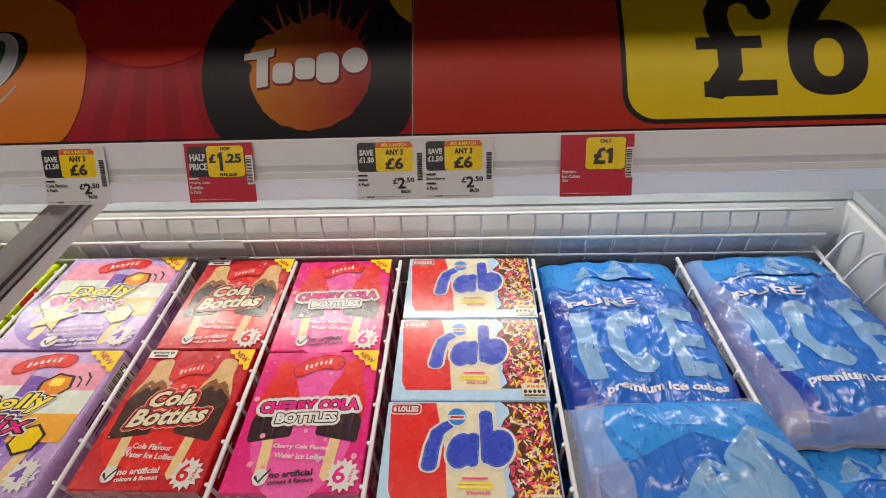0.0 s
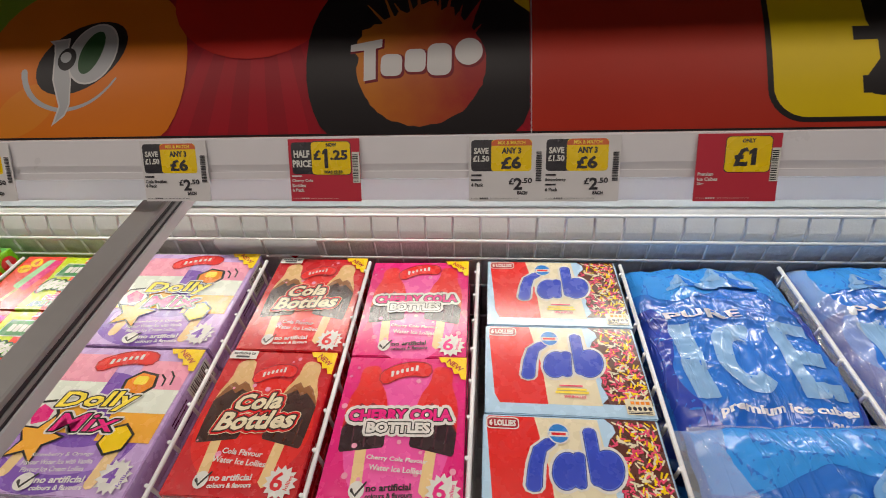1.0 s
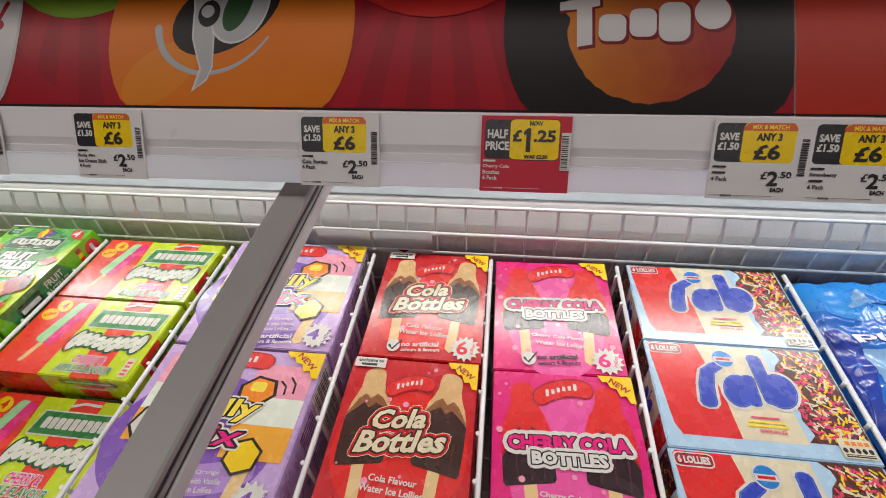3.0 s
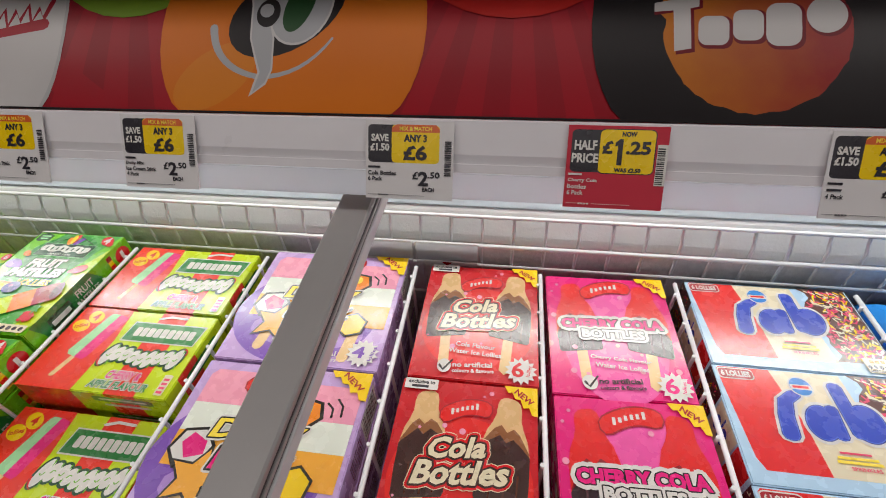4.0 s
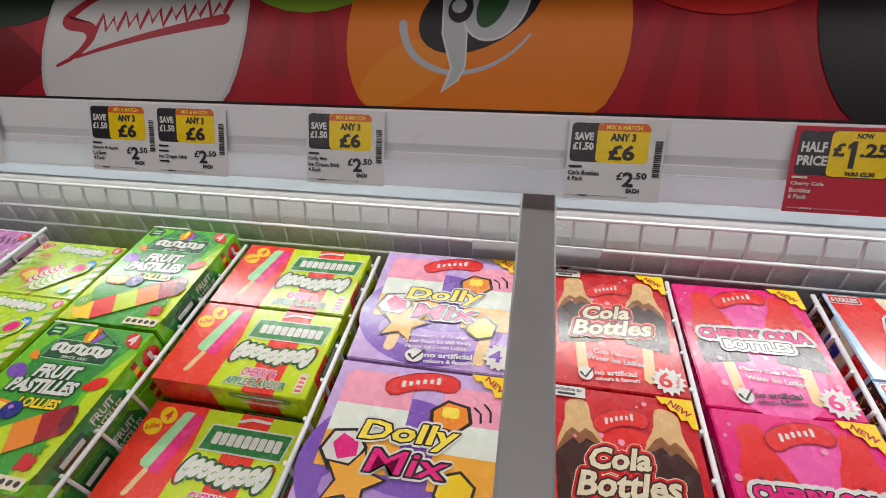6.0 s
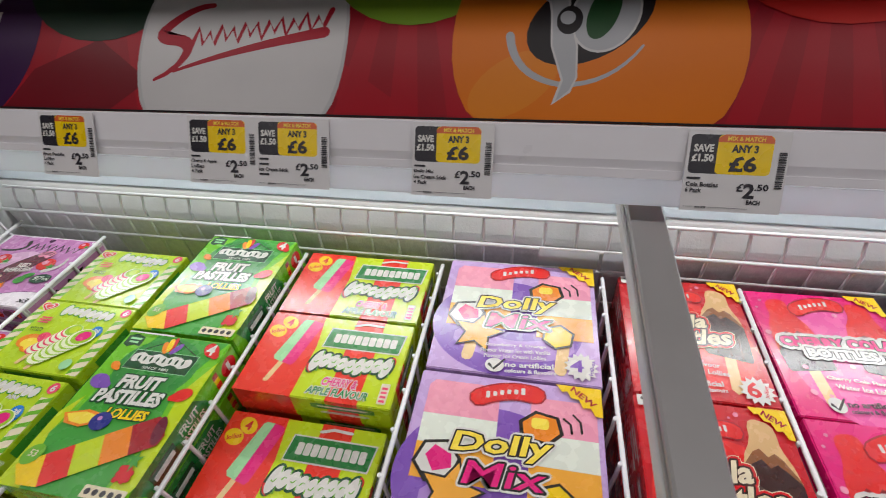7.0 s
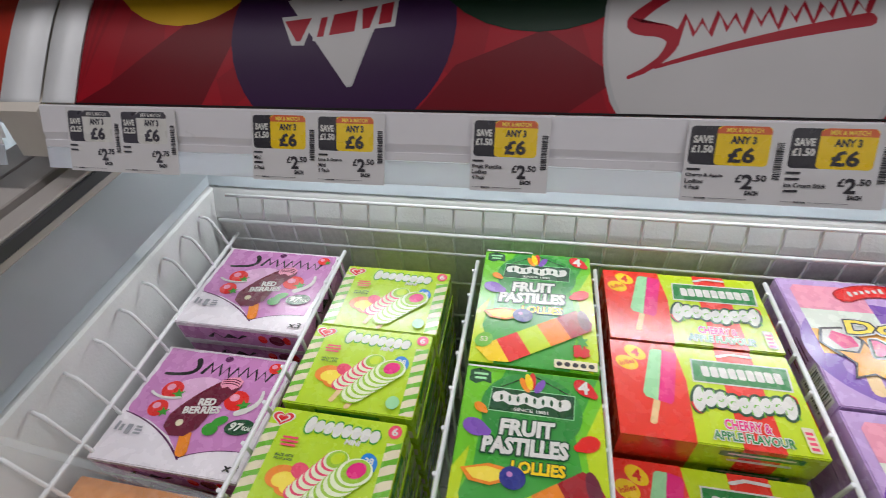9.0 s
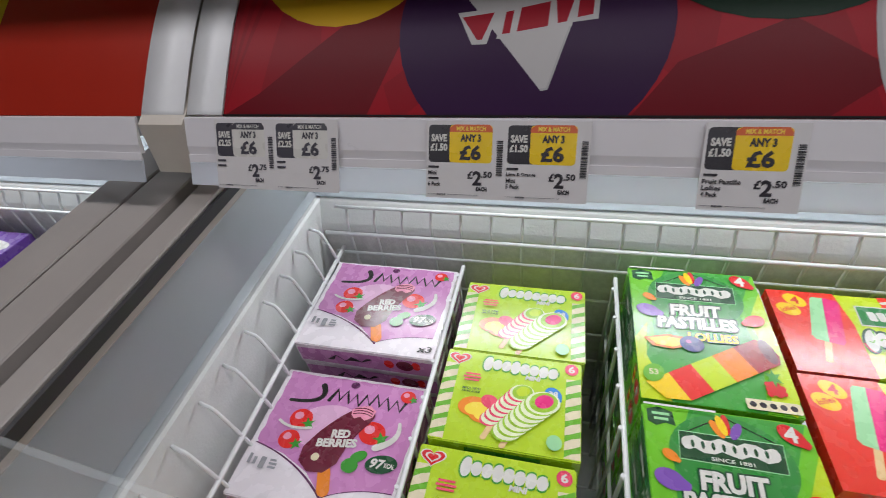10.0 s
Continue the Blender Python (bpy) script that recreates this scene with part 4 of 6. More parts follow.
def side_pastille(ob, w, d, h):
    for which in ("right", "left"):
        face(ob, "side_panel", which, [[(0.12, 0.0), (0.60, 0.0), (0.66, 0.5), (0.58, 1.0), (0.05, 1.0), (0.10, 0.5)]], INK["green"], w, d, h)
        face(ob, "side_drop", which, [oval(0.90, 0.55, 0.07, 0.30)], INK["red"], w, d, h, 2)
        face(ob, "side_sign", which, [rrect(0.16, 0.30, 0.36, 0.78, 0.02)], INK["darkgreen"], w, d, h, 2)
        face(ob, "side_bar", which, [rect(0.18, 0.45, 0.34, 0.62), rect(0.885, 0.40, 0.915, 0.72)], INK["white"], w, d, h, 3)
        face_words(ob, "side_lettering", which, "FRUIT", 0.50, 0.68, 0.030, 0.010, INK["white"], w, d, h, 3)
        face_words(ob, "side_lettering", which, "PASTILLES", 0.50, 0.36, 0.040, 0.010, INK["white"], w, d, h, 3)
        for k, mt in enumerate(("lemon", "cherry", "yellow", "deepred")):
            face(ob, "side_lolly", which, [rect(0.755, 0.16 + 0.18 * k, 0.80, 0.34 + 0.18 * k)], INK[mt], w, d, h, 2 + k * 0.1)


def art_twist(a):
    for u0, u1 in ((0.0, 0.11), (0.89, 1.0)):
        a.draw("candy_edge", [rect(u0 + 0.004, 0.02, u1 - 0.004, 0.83 if u0 == 0 else 0.80)], INK["cream"])
        loops = []
        for k in range(6):
            v = 0.03 + k * 0.135
            loops.append([(u0 + 0.004, v), (u0 + 0.05, v + 0.035), (u1 - 0.004, v + 0.055), (u1 - 0.004, v + 0.115), (u0 + 0.055, v + 0.085), (u0 + 0.004, v + 0.06)])
        a.draw("candy_stripe", loops, INK["grass"])
    heart = [(0.10 + 0.078 * math.sin(q) ** 3, 0.895 + 0.0075 * (13 * math.cos(q) - 5 * math.cos(2 * q) - 2 * math.cos(3 * q) - math.cos(4 * q)) * 0.62) for q in [2 * math.pi * k / 24 for k in range(24)]]
    grow = lambda g: [(0.10 + (x - 0.10) * g, 0.895 + (y - 0.895) * g) for x, y in heart]
    a.draw("heart_rim", [grow(1.15)], INK["white"])
    a.draw("heart_badge", [heart], INK["red"], "red heart badge")
    a.draw("heart_ring", [grow(0.68)], INK["white"])
    a.draw("heart_core", [grow(0.48)], INK["red"])
    hts = (0.085, 0.06, 0.06, 0.075, 0.062, 0.06, 0.065, 0.06)
    blob = lambda g: [oval(0.325 + 0.068 * k, 0.865 - 0.004 * k, 0.036 + g, hh + g * 1.4, -6) for k, hh in enumerate(hts)]
    a.draw("name_edge", blob(0.010), INK["leaf"])
    a.draw("name_shape", blob(0.0), INK["white"], "plain white rounded name shape")
    gaps = []
    for k, hh in enumerate(hts):
        u, v = 0.325 + 0.068 * k, 0.865 - 0.004 * k
        gaps += [stroke([(u + 0.034, v + hh * 0.95), (u + 0.033, v + hh * 0.3)], 0.009, 0.003), stroke([(u + 0.032, v - hh * 0.95), (u + 0.033, v - hh * 0.25)], 0.009, 0.003)]
    a.draw("name_gap", gaps, INK["lime"])
    a.words("mini_lettering", "MINI", 0.66, 0.755, 0.10, 0.045, INK["white"], 0.0004, 0.2)
    a.draw("count_disc", [oval(0.93, 0.91, 0.048, 0.065)], INK["rose"])
    a.words("count", "6", 0.93, 0.91, 0.04, 0.07, INK["white"], 0.0004)
    a.draw("kcal_drop", [oval(0.81, 0.60, 0.058, 0.085, 15), [(0.85, 0.58), (0.868, 0.55), (0.83, 0.46), (0.80, 0.50), (0.80, 0.55)]], INK["cyan"])
    a.words("kcal_lettering", "38", 0.81, 0.61, 0.06, 0.06, INK["white"], 0.0003)
    a.draw("mango", [oval(0.27, 0.37, 0.11, 0.10, 25), oval(0.33, 0.29, 0.085, 0.075, -15)], INK["orange"])
    a.draw("mango_flesh", [oval(0.29, 0.35, 0.08, 0.065, 25), oval(0.34, 0.29, 0.06, 0.05, -15)], INK["lemon"])
    a.draw("strawberry", [oval(0.38, 0.44, 0.06, 0.075, 30)], INK["rose"])
    a.draw("lolly_stick", [stroke([(0.42, 0.24), (0.37, 0.08)], 0.04), stroke([(0.55, 0.17), (0.50, 0.03)], 0.04)], INK["stick"])
    pale, mossy = ink("ink_pale", "E9EFCB"), ink("ink_moss", "9CC72F")
    for cx, cy, tip, k2, n, body in ((0.40, 0.27, (0.585, 0.565), 0.085, 7, INK["rose"]), (0.52, 0.17, (0.735, 0.485), 0.115, 7, mossy)):
        for k in range(n):
            f = k / (n - 1)
            x, y, q = cx + (tip[0] - cx) * f, cy + (tip[1] - cy) * f, k2 * (0.82 + 0.18 * f)
            a.draw("lolly_twist", [oval(x, y, q, q * 1.15, -38, 22)], body)
            a.draw("lolly_twist", [oval(x + 0.008, y + 0.012, q * 0.98, q * 1.08, -38, 22)], pale)
        a.draw("lolly_tip", [oval(tip[0] + 0.012, tip[1] + 0.018, k2 * 0.80, k2 * 0.95, -30, 22)], mossy)
        a.draw("lolly_core", [oval(tip[0] + 0.016, tip[1] + 0.026, k2 * 0.52, k2 * 0.66, -30, 20)], INK["lime"] if body is INK["rose"] else INK["pink"])
    a.draw("recipe_bar", [rect(0.17, 0.70, 0.28, 0.72), rect(0.16, 0.665, 0.29, 0.685), rect(0.17, 0.63, 0.28, 0.65)], INK["rose"])
    a.words("juice_lettering", "MADE WITH", 0.235, 0.545, 0.13, 0.025, INK["darkgreen"], 0.0001)
    a.words("juice_lettering", "FRUIT JUICE", 0.235, 0.51, 0.13, 0.025, INK["darkgreen"], 0.0001)
    a.draw("pledge_disc", [oval(0.83, 0.13, 0.05, 0.07)], INK["mint"])


def side_twist(ob, w, d, h):
    for which in ("right", "left", "front"):
        face(ob, "candy_edge", which, [rect(0.02, 0.06, 0.98, 0.40)], INK["cream"], w, d, h)
        face(ob, "candy_stripe", which, [[(0.02 + 0.08 * k, 0.06), (0.06 + 0.08 * k, 0.06), (0.10 + 0.08 * k, 0.40), (0.06 + 0.08 * k, 0.40)] for k in range(11)], INK["grass"], w, d, h, 2)
        face(ob, "side_bar", which, [rect(0.25, 0.55, 0.75, 0.85)], INK["leaf"], w, d, h, 2)


def art_berry(a):
    rnd = random.Random(6)
    rough = lambda n, f: [f(k / n) for k in range(n)]
    j = lambda: rnd.uniform(-0.008, 0.008)
    loop = rough(16, lambda t: (0.03 + 0.94 * t, 0.975 + j())) + rough(14, lambda t: (0.97 + j(), 0.975 - 0.60 * t)) + [(0.955, 0.20), (0.84, 0.20), (0.66, 0.15), (0.565, 0.105), (0.43, 0.235), (0.24, 0.33), (0.06, 0.37)] + rough(12, lambda t: (0.035 + j(), 0.40 + 0.57 * t))
    a.draw("purple_field", [loop], INK["mauve"], "purple field with a torn white edge")
    a.draw("pale_glow", [oval(0.42, 0.58, 0.22, 0.16, 20)], ink("ink_blush", "E3B3D6"))
    a.draw("dark_line", [stroke(curve_pts((0.04, 0.375), (0.35, 0.31), (0.57, 0.09), 10), 0.008, 0.014), stroke(curve_pts((0.57, 0.10), (0.72, 0.2), (0.95, 0.205), 8), 0.006)], INK["plum"])
    # the maker's name as one plain brushed line
    a.draw("name_stroke", [stroke(curve_pts((0.12, 0.735), (0.40, 0.74), (0.30, 0.895), 10), 0.026, 0.04)], INK["black"], "plain black brushed stroke")
    a.draw("name_stroke", [stroke([(0.375 + 0.034 * k, 0.825 + (0.056 if k % 2 else -0.056) * (0.8 + 0.2 * math.sin(k * 2.3))) for k in range(16)], 0.029, 0.022)], INK["black"])
    a.draw("top_badge", [oval(0.51, 0.935, 0.03, 0.028)], INK["plum"])
    for u, v, k in ((0.25, 0.60, 1.0), (0.235, 0.435, 0.9), (0.73, 0.58, 1.1), (0.88, 0.90, 0.65)):
        a.draw("strawberry", [oval(u, v, 0.075 * k, 0.078 * k, 25)], INK["cherry"])
        a.draw("berry_shine", [oval(u - 0.02 * k, v + 0.02 * k, 0.03 * k, 0.03 * k)], INK["palepink"])
        a.draw("berry_leaf", [star(u + 0.06 * k, v - 0.03 * k, 0.05 * k, 0.02 * k, 5, 40)], INK["leaf"])
    a.draw("splash", [stroke(curve_pts((0.78, 0.48), (0.92, 0.55), (0.88, 0.68), 6), 0.05, 0.02), stroke(curve_pts((0.12, 0.56), (0.2, 0.5), (0.34, 0.54), 6), 0.02)], INK["white"])
    a.draw("lolly_stick", [stroke([(0.53, 0.27), (0.57, 0.14)], 0.075)], INK["orange"])
    body = [stroke(curve_pts((0.465, 0.36), (0.52, 0.56), (0.64, 0.70), 10), 0.25, 0.15)]
    a.draw("lolly", body, INK["berry"], "dark berry lolly")
    a.draw("lolly_bite", [[(0.555, 0.735), (0.60, 0.765), (0.665, 0.78), (0.71, 0.745), (0.70, 0.695), (0.655, 0.66), (0.62, 0.685), (0.585, 0.665), (0.56, 0.69)]], INK["palepink"])
    a.draw("bite_line", [stroke(curve_pts((0.57, 0.70 + 0.02 * k), (0.63, 0.73 + 0.02 * k), (0.69, 0.70 + 0.02 * k), 5), 0.008) for k in range(3)], INK["berry"])
    a.draw("lolly_mark", [oval(0.445, 0.345, 0.025, 0.028)], INK["cream"])
    a.words("flavour_lettering", "RED", 0.545, 0.535, 0.11, 0.055, INK["white"], 0.0006, 0, 8)
    a.words("flavour_lettering", "BERRIES", 0.54, 0.465, 0.24, 0.055, INK["white"], 0.0006, 0, 8)
    a.draw("mint_leaf", [oval(0.70, 0.40, 0.055, 0.035, 40), oval(0.665, 0.33, 0.05, 0.05, -40)], INK["leaf"])
    a.draw("kcal_disc", [oval(0.845, 0.375, 0.095, 0.062, 15)], INK["darkgreen"])
    a.words("kcal_lettering", "97", 0.82, 0.375, 0.075, 0.06, INK["white"], 0.0005, 0.2)
    a.words("kcal_lettering", "KCAL", 0.895, 0.372, 0.06, 0.03, INK["white"], 0.0002)
    a.words("count", "x3", 0.925, 0.085, 0.085, 0.055, INK["black"], 0.0003, 0.2)
    a.draw("small_mark", [rect(0.05, 0.22, 0.07, 0.29), rect(0.085, 0.22, 0.105, 0.27), rrect(0.13, 0.20, 0.165, 0.28, 0.008), rect(0.19, 0.21, 0.24, 0.225), rect(0.19, 0.235, 0.24, 0.25), rect(0.19, 0.26, 0.23, 0.275)], INK["grey"])


def side_berry(ob, w, d, h):
    face(ob, "side_panel", "front", [[(0.02, 0.15), (0.98, 0.10), (0.985, 0.80), (0.5, 0.85), (0.015, 0.80)]], INK["mauve"], w, d, h)
    face(ob, "side_stroke", "front", [stroke([(0.25, 0.35), (0.30, 0.6), (0.36, 0.35), (0.42, 0.6), (0.48, 0.4), (0.54, 0.6)], 0.045)], INK["black"], w, d, h, 2)
    face(ob, "side_berry", "front", [oval(0.68, 0.5, 0.035, 0.2), oval(0.87, 0.55, 0.03, 0.2)], INK["cherry"], w, d, h, 2)
    face(ob, "side_lolly", "front", [oval(0.79, 0.5, 0.06, 0.25, 0)], INK["berry"], w, d, h, 3)
    face(ob, "side_panel", "right", [rect(0.02, 0.12, 0.98, 0.85)], INK["mauve"], w, d, h)
    face(ob, "side_stroke", "right", [stroke([(0.25, 0.3), (0.32, 0.7), (0.40, 0.3), (0.48, 0.7), (0.56, 0.35), (0.64, 0.7)], 0.06)], INK["black"], w, d, h, 2)


KINDS = (
    ("lolly_box_purple", 0.192, 0.184, 0.042, "C6A6DA", "lilac and purple carton of striped ice cream lollies", art_dolly, side_dolly, [(-0.086, 1.138, 0.755, 0), (-0.088, 0.952, 0.762, 0)]),
    ("lolly_box_red", 0.142, 0.178, 0.042, "CA131E", "red carton of brown bottle-shaped ice lollies", art_cola, side_bottles, [(0.139, 1.136, 0.750, 0), (0.137, 0.955, 0.760, 0)]),
    ("lolly_box_pink", 0.146, 0.177, 0.042, "E6147A", "hot pink carton of red bottle-shaped ice lollies", art_cherry, side_bottles, [(0.292, 1.132, 0.748, 1), (0.296, 0.953, 0.758, 1)]),
    ("lolly_box_blue", 0.188, 0.1265, 0.050, "B4D6EE", "pale blue carton with red panel and sprinkled chocolate", art_fab, side_fab, [(0.467, 1.138, 0.748, 0), (0.465, 1.0105, 0.7545, 0), (0.463, 0.883, 0.761, 0)]),
    ("lolly_box_striped", 0.185, 0.1155, 0.036, "C4DC10", "lime and red striped carton of two-colour lollies", art_squash, side_squash, [(-0.297, 1.130, 0.753, 0), (-0.298, 1.0125, 0.757, 0), (-0.304, 0.889, 0.725, 0)]),
    ("lolly_box_green", 0.137, 0.184, 0.042, "70C41E", "green carton of striped fruit lollies", art_pastille, side_pastille, [(-0.454, 1.130, 0.773, 0), (-0.454, 0.943, 0.780, 0)]),
    ("lolly_box_lime", 0.150, 0.112, 0.045, "B8D820", "lime green carton of twisted fruit lollies", art_twist, side_twist, [(-0.652, 1.109, 0.743, 0), (-0.656, 0.998, 0.747, 0), (-0.660, 0.880, 0.752, 0)]),
    ("lolly_box_white", 0.180, 0.150, 0.036, "EDE6EC", "white and purple carton of dark berry lollies", art_berry, side_berry, [(-0.850, 1.124, 0.745, 0), (-0.852, 0.952, 0.728, 0)]),
)
for nm, w, d, h, hx, label, art, side, spots in KINDS:
    card = ink("card_" + nm, hx)
    h = (spots[0][2] - 0.476) / round((spots[0][2] - 0.476) / (h + 0.001)) - 0.001
    rows_of(carton(nm, w, d, h, card, label, art, label, side), carton(nm, w, d, h, card, label, lambda a: None, label, side), spots, h)

# ---- the printed sign ----
def sign_panel(x0, x1, label, colour="A01626"):
    top = part("sign_panel", wrap(flat([rect(x0, 0.0, x1, SLEN[-1])]), 0.0006), film("film_" + colour, colour))
    tagged(top, label, "sign", "promotional signs on the canopies")
    return top


def film(name, hexa):
    """Satin printed film."""
    v = [int(hexa[i:i + 2], 16) / 255 for i in (0, 2, 4)]
    return mat(name, [0.66 * (c / 12.92 if c < 0.04 else ((c + 0.055) / 1.055) ** 2.4) for c in v], 0.33, vary=0.10, scale=9, bump=0.03, bscale=30, spec=0.09)


FILM = {k: film("film_" + k, v) for k, v in dict(red="B01728", dark="7A0F1E", mid="9C1424", orange="E87C1A", amber="EA8A26", black="231E20", yellow="F3D21A", gold="E9B81C", purple="3A1746", violet="552463", white="DAD7D6",
                                                    forest="15301F", green="24512A", lime="7FA32A", scarlet="D1261F", silver="B9BBBE", fire="E2571C", panel="C43022", script="B0142B", shade="C9C8C8").items()}


def fire_film():
    """Printed fruit skin: amber at one side, deep red at the other, mottled."""
    m_ = FILM["fire"]
    t_ = m_.node_tree
    b_ = t_.nodes["Principled BSDF"]
    tc_, sp, nz_ = t_.nodes.new("ShaderNodeTexCoord"), t_.nodes.new("ShaderNodeSeparateXYZ"), t_.nodes.new("ShaderNodeTexNoise")
    nz_.inputs["Scale"].default_value, nz_.inputs["Detail"].default_value = 55, 6
    add, mr, mix = t_.nodes.new("ShaderNodeMath"), t_.nodes.new("ShaderNodeMapRange"), t_.nodes.new("ShaderNodeMixRGB")
    add.operation, add.inputs[2].default_value = "MULTIPLY_ADD", 0.0
    add.inputs[1].default_value = 0.05
    sm = t_.nodes.new("ShaderNodeMath")
    mr.inputs["From Min"].default_value, mr.inputs["From Max"].default_value = 0.365, 0.475
    mix.inputs[1].default_value, mix.inputs[2].default_value = (0.42, 0.135, 0.012, 1), (0.24, 0.016, 0.014, 1)
    t_.links.new(tc_.outputs["Object"], sp.inputs[0])
    t_.links.new(tc_.outputs["Object"], nz_.inputs["Vector"])
    t_.links.new(nz_.outputs["Fac"], add.inputs[0])
    t_.links.new(add.outputs[0], sm.inputs[0])
    t_.links.new(sp.outputs["X"], sm.inputs[1])
    t_.links.new(sm.outputs[0], mr.inputs["Value"])
    t_.links.new(mr.outputs[0], mix.inputs[0])
    t_.links.new(mix.outputs[0], b_.inputs["Base Color"])


fire_film()


class SignArt:
    def __init__(self, ob):
        self.ob, self.layer = ob, 1

    def off(self):
        self.layer += 1
        return 0.0006 + self.layer * 0.000025

    def draw(self, name, loops, mt, label=""):
        o = self.off()
        for k, l in enumerate(loops):
            part(name, wrap(flat([clip_top(l)]), o + 3e-6 * k), FILM[mt], self.ob, label)

    def words(self, name, body, x, s, w, h, mt, thick=0.0, shear=0.0, turn=0.0):
        part(name, wrap(text_bm(body, x, s, w, h, 0, thick, shear, turn), self.off()), FILM[mt], self.ob)


main = sign_panel(-0.834, 0.5045, "glossy red sign with sunburst and round coloured badges")
g = SignArt(main)
# sunburst rays and soft dark folds
for cx, lo, hi, n, sp in ((0.235, 0.165, 0.292, 13, 0.36), (-0.10, -0.17, -0.04, 9, 0.30), (-0.42, -0.50, -0.34, 7, 0.5), (-0.76, -0.834, -0.66, 6, 0.5)):
    rays = []
    for k in range(n):
        f0, f1 = (k - n / 2) / n * sp * 2, (k - n / 2 + 0.5) / n * sp * 2
        tri = [(cx + 0.12 * f0, 0.19), (cx + 0.12 * f1, 0.19), (cx + f1 * 0.75 + 0.02, 0.0), (cx + f0 * 0.75 + 0.02, 0.0)]
        rays.append([(min(max(x, -0.834), 0.5045), s) for x, s in tri])
    g.draw("sun_ray", rays, "red", "brighter red rays")
g.draw("dark_fold", [[(-0.834, 0.0), (-0.70, 0.0), (-0.66, 0.10), (-0.70, 0.10), (-0.80, 0.02)], [(-0.50, 0.0), (-0.38, 0.0), (-0.34, 0.03), (-0.40, 0.07), (-0.47, 0.04)]], "dark")
# round badges, left to right
g.draw("yellow_ball", [oval(-0.735, 0.155, 0.085, 0.078)], "gold", "yellow round badge")
g.draw("purple_ball", [oval(-0.575, 0.075, 0.103, 0.105, n=40)], "purple", "dark purple round badge")
tri = [(-0.6275, 0.1000), (-0.594, 0.1110), (-0.577, 0.0985), (-0.566, 0.1130), (-0.5300, 0.1240), (-0.5590, 0.0225), (-0.5640, 0.0215)]
g.draw("triangle_rim", [[(x + 0.0012, s_ - 0.0016) for x, s_ in tri]], "shade")
g.draw("triangle", [tri], "white", "white notched triangle badge")
marks = lambda e: [[(x + (e if k in (1, 2) else -e), s_ + (e if k in (2, 3) else -e)) for k, (x, s_) in enumerate(l)] for l in (
    [(-0.6140, 0.0610), (-0.6100, 0.0610), (-0.6020, 0.0830), (-0.6270, 0.0800)], [(-0.5950, 0.0650), (-0.5890, 0.0655), (-0.5870, 0.0840), (-0.5930, 0.0830)], [(-0.5840, 0.0665), (-0.5610, 0.0700), (-0.5600, 0.0900), (-0.5815, 0.0860)],
    [(-0.5540, 0.0720), (-0.5475, 0.0730), (-0.5420, 0.0940), (-0.5560, 0.0910)], [(-0.5400, 0.0760), (-0.5290, 0.0780), (-0.5280, 0.0975), (-0.5390, 0.0950)])]
g.draw("badge_mark_rim", marks(0.0038), "white")
g.draw("badge_mark", marks(0.0), "script", "plain red block on the triangle")
g.draw("dark_ball", [oval(-0.405, 0.150, 0.098, 0.082)], "forest", "dark green round badge")
g.draw("white_ball_rim", [oval(-0.2515, 0.066, 0.103, 0.118, n=44, power=0.86)], "shade")
g.draw("white_ball", [oval(-0.2515, 0.068, 0.100, 0.113, n=44, power=0.86)], "white", "white rounded badge")
sweep = curve_pts((-0.284, 0.1035), (-0.306, 0.1035), (-0.331, 0.0780), 8) + curve_pts((-0.331, 0.0780), (-0.338, 0.0690), (-0.316, 0.0690), 6)[1:] + curve_pts((-0.316, 0.0690), (-0.292, 0.0660), (-0.312, 0.0440), 8)[1:] + [(-0.3235, 0.0355), (-0.334, 0.0305)]
g.draw("script_line", [stroke(sweep[:9], 0.0050, 0.0095), stroke(sweep[8:18], 0.0095, 0.0125), stroke(sweep[17:], 0.0120, 0.0030), stroke(curve_pts((-0.315, 0.0385), (-0.255, 0.0600), (-0.171, 0.0755), 12), 0.0025, 0.0105)], "script", "plain dark red flourish")
wave = [(-0.300 + 0.0058 * k, 0.0690 + 0.00078 * k + (0.0075 if k % 2 else -0.0065) * (1.0 + 0.35 * math.sin(k * 1.7))) for k in range(24)]
g.draw("script_mark", [stroke(wave, 0.0052)], "script")
g.draw("lime_ball", [oval(-0.095, 0.160, 0.085, 0.079)], "lime", "lime green round badge")
g.draw("orange_ball", [oval(0.055, 0.070, 0.112, 0.108, n=44, power=0.9)], "orange", "orange round badge")
g.draw("orange_sheen", [oval(-0.005, 0.030, 0.040, 0.022, 35)], "amber")
g.draw("grey_swoosh", [stroke(curve_pts((-0.010, 0.071), (-0.006, 0.036), (0.033, 0.030), 10) + curve_pts((0.033, 0.030), (0.07, 0.030), (0.092, 0.062), 8)[1:], 0.007, 0.002)], "silver")
g.draw("badge_oval", [oval(0.0515, 0.086, 0.053, 0.034, 32)], "black", "black oval in the orange badge")
g.draw("badge_ring_rim", [oval(0.0635, 0.090, 0.0262, 0.0345, -18)], "white")
g.draw("badge_ring", [oval(0.0635, 0.090, 0.0245, 0.0325, -18)], "silver", "plain silver ring")
g.draw("badge_ring_core", [oval(0.062, 0.091, 0.0115, 0.0245, -18)], "green")
g.draw("badge_tail_rim", [[(0.013, 0.105), (0.036, 0.108), (0.036, 0.09), (0.0435, 0.062), (0.0445, 0.036), (0.040, 0.024), (0.026, 0.0135), (0.032, 0.034), (0.0225, 0.062), (0.021, 0.09), (0.019, 0.100)]], "white")
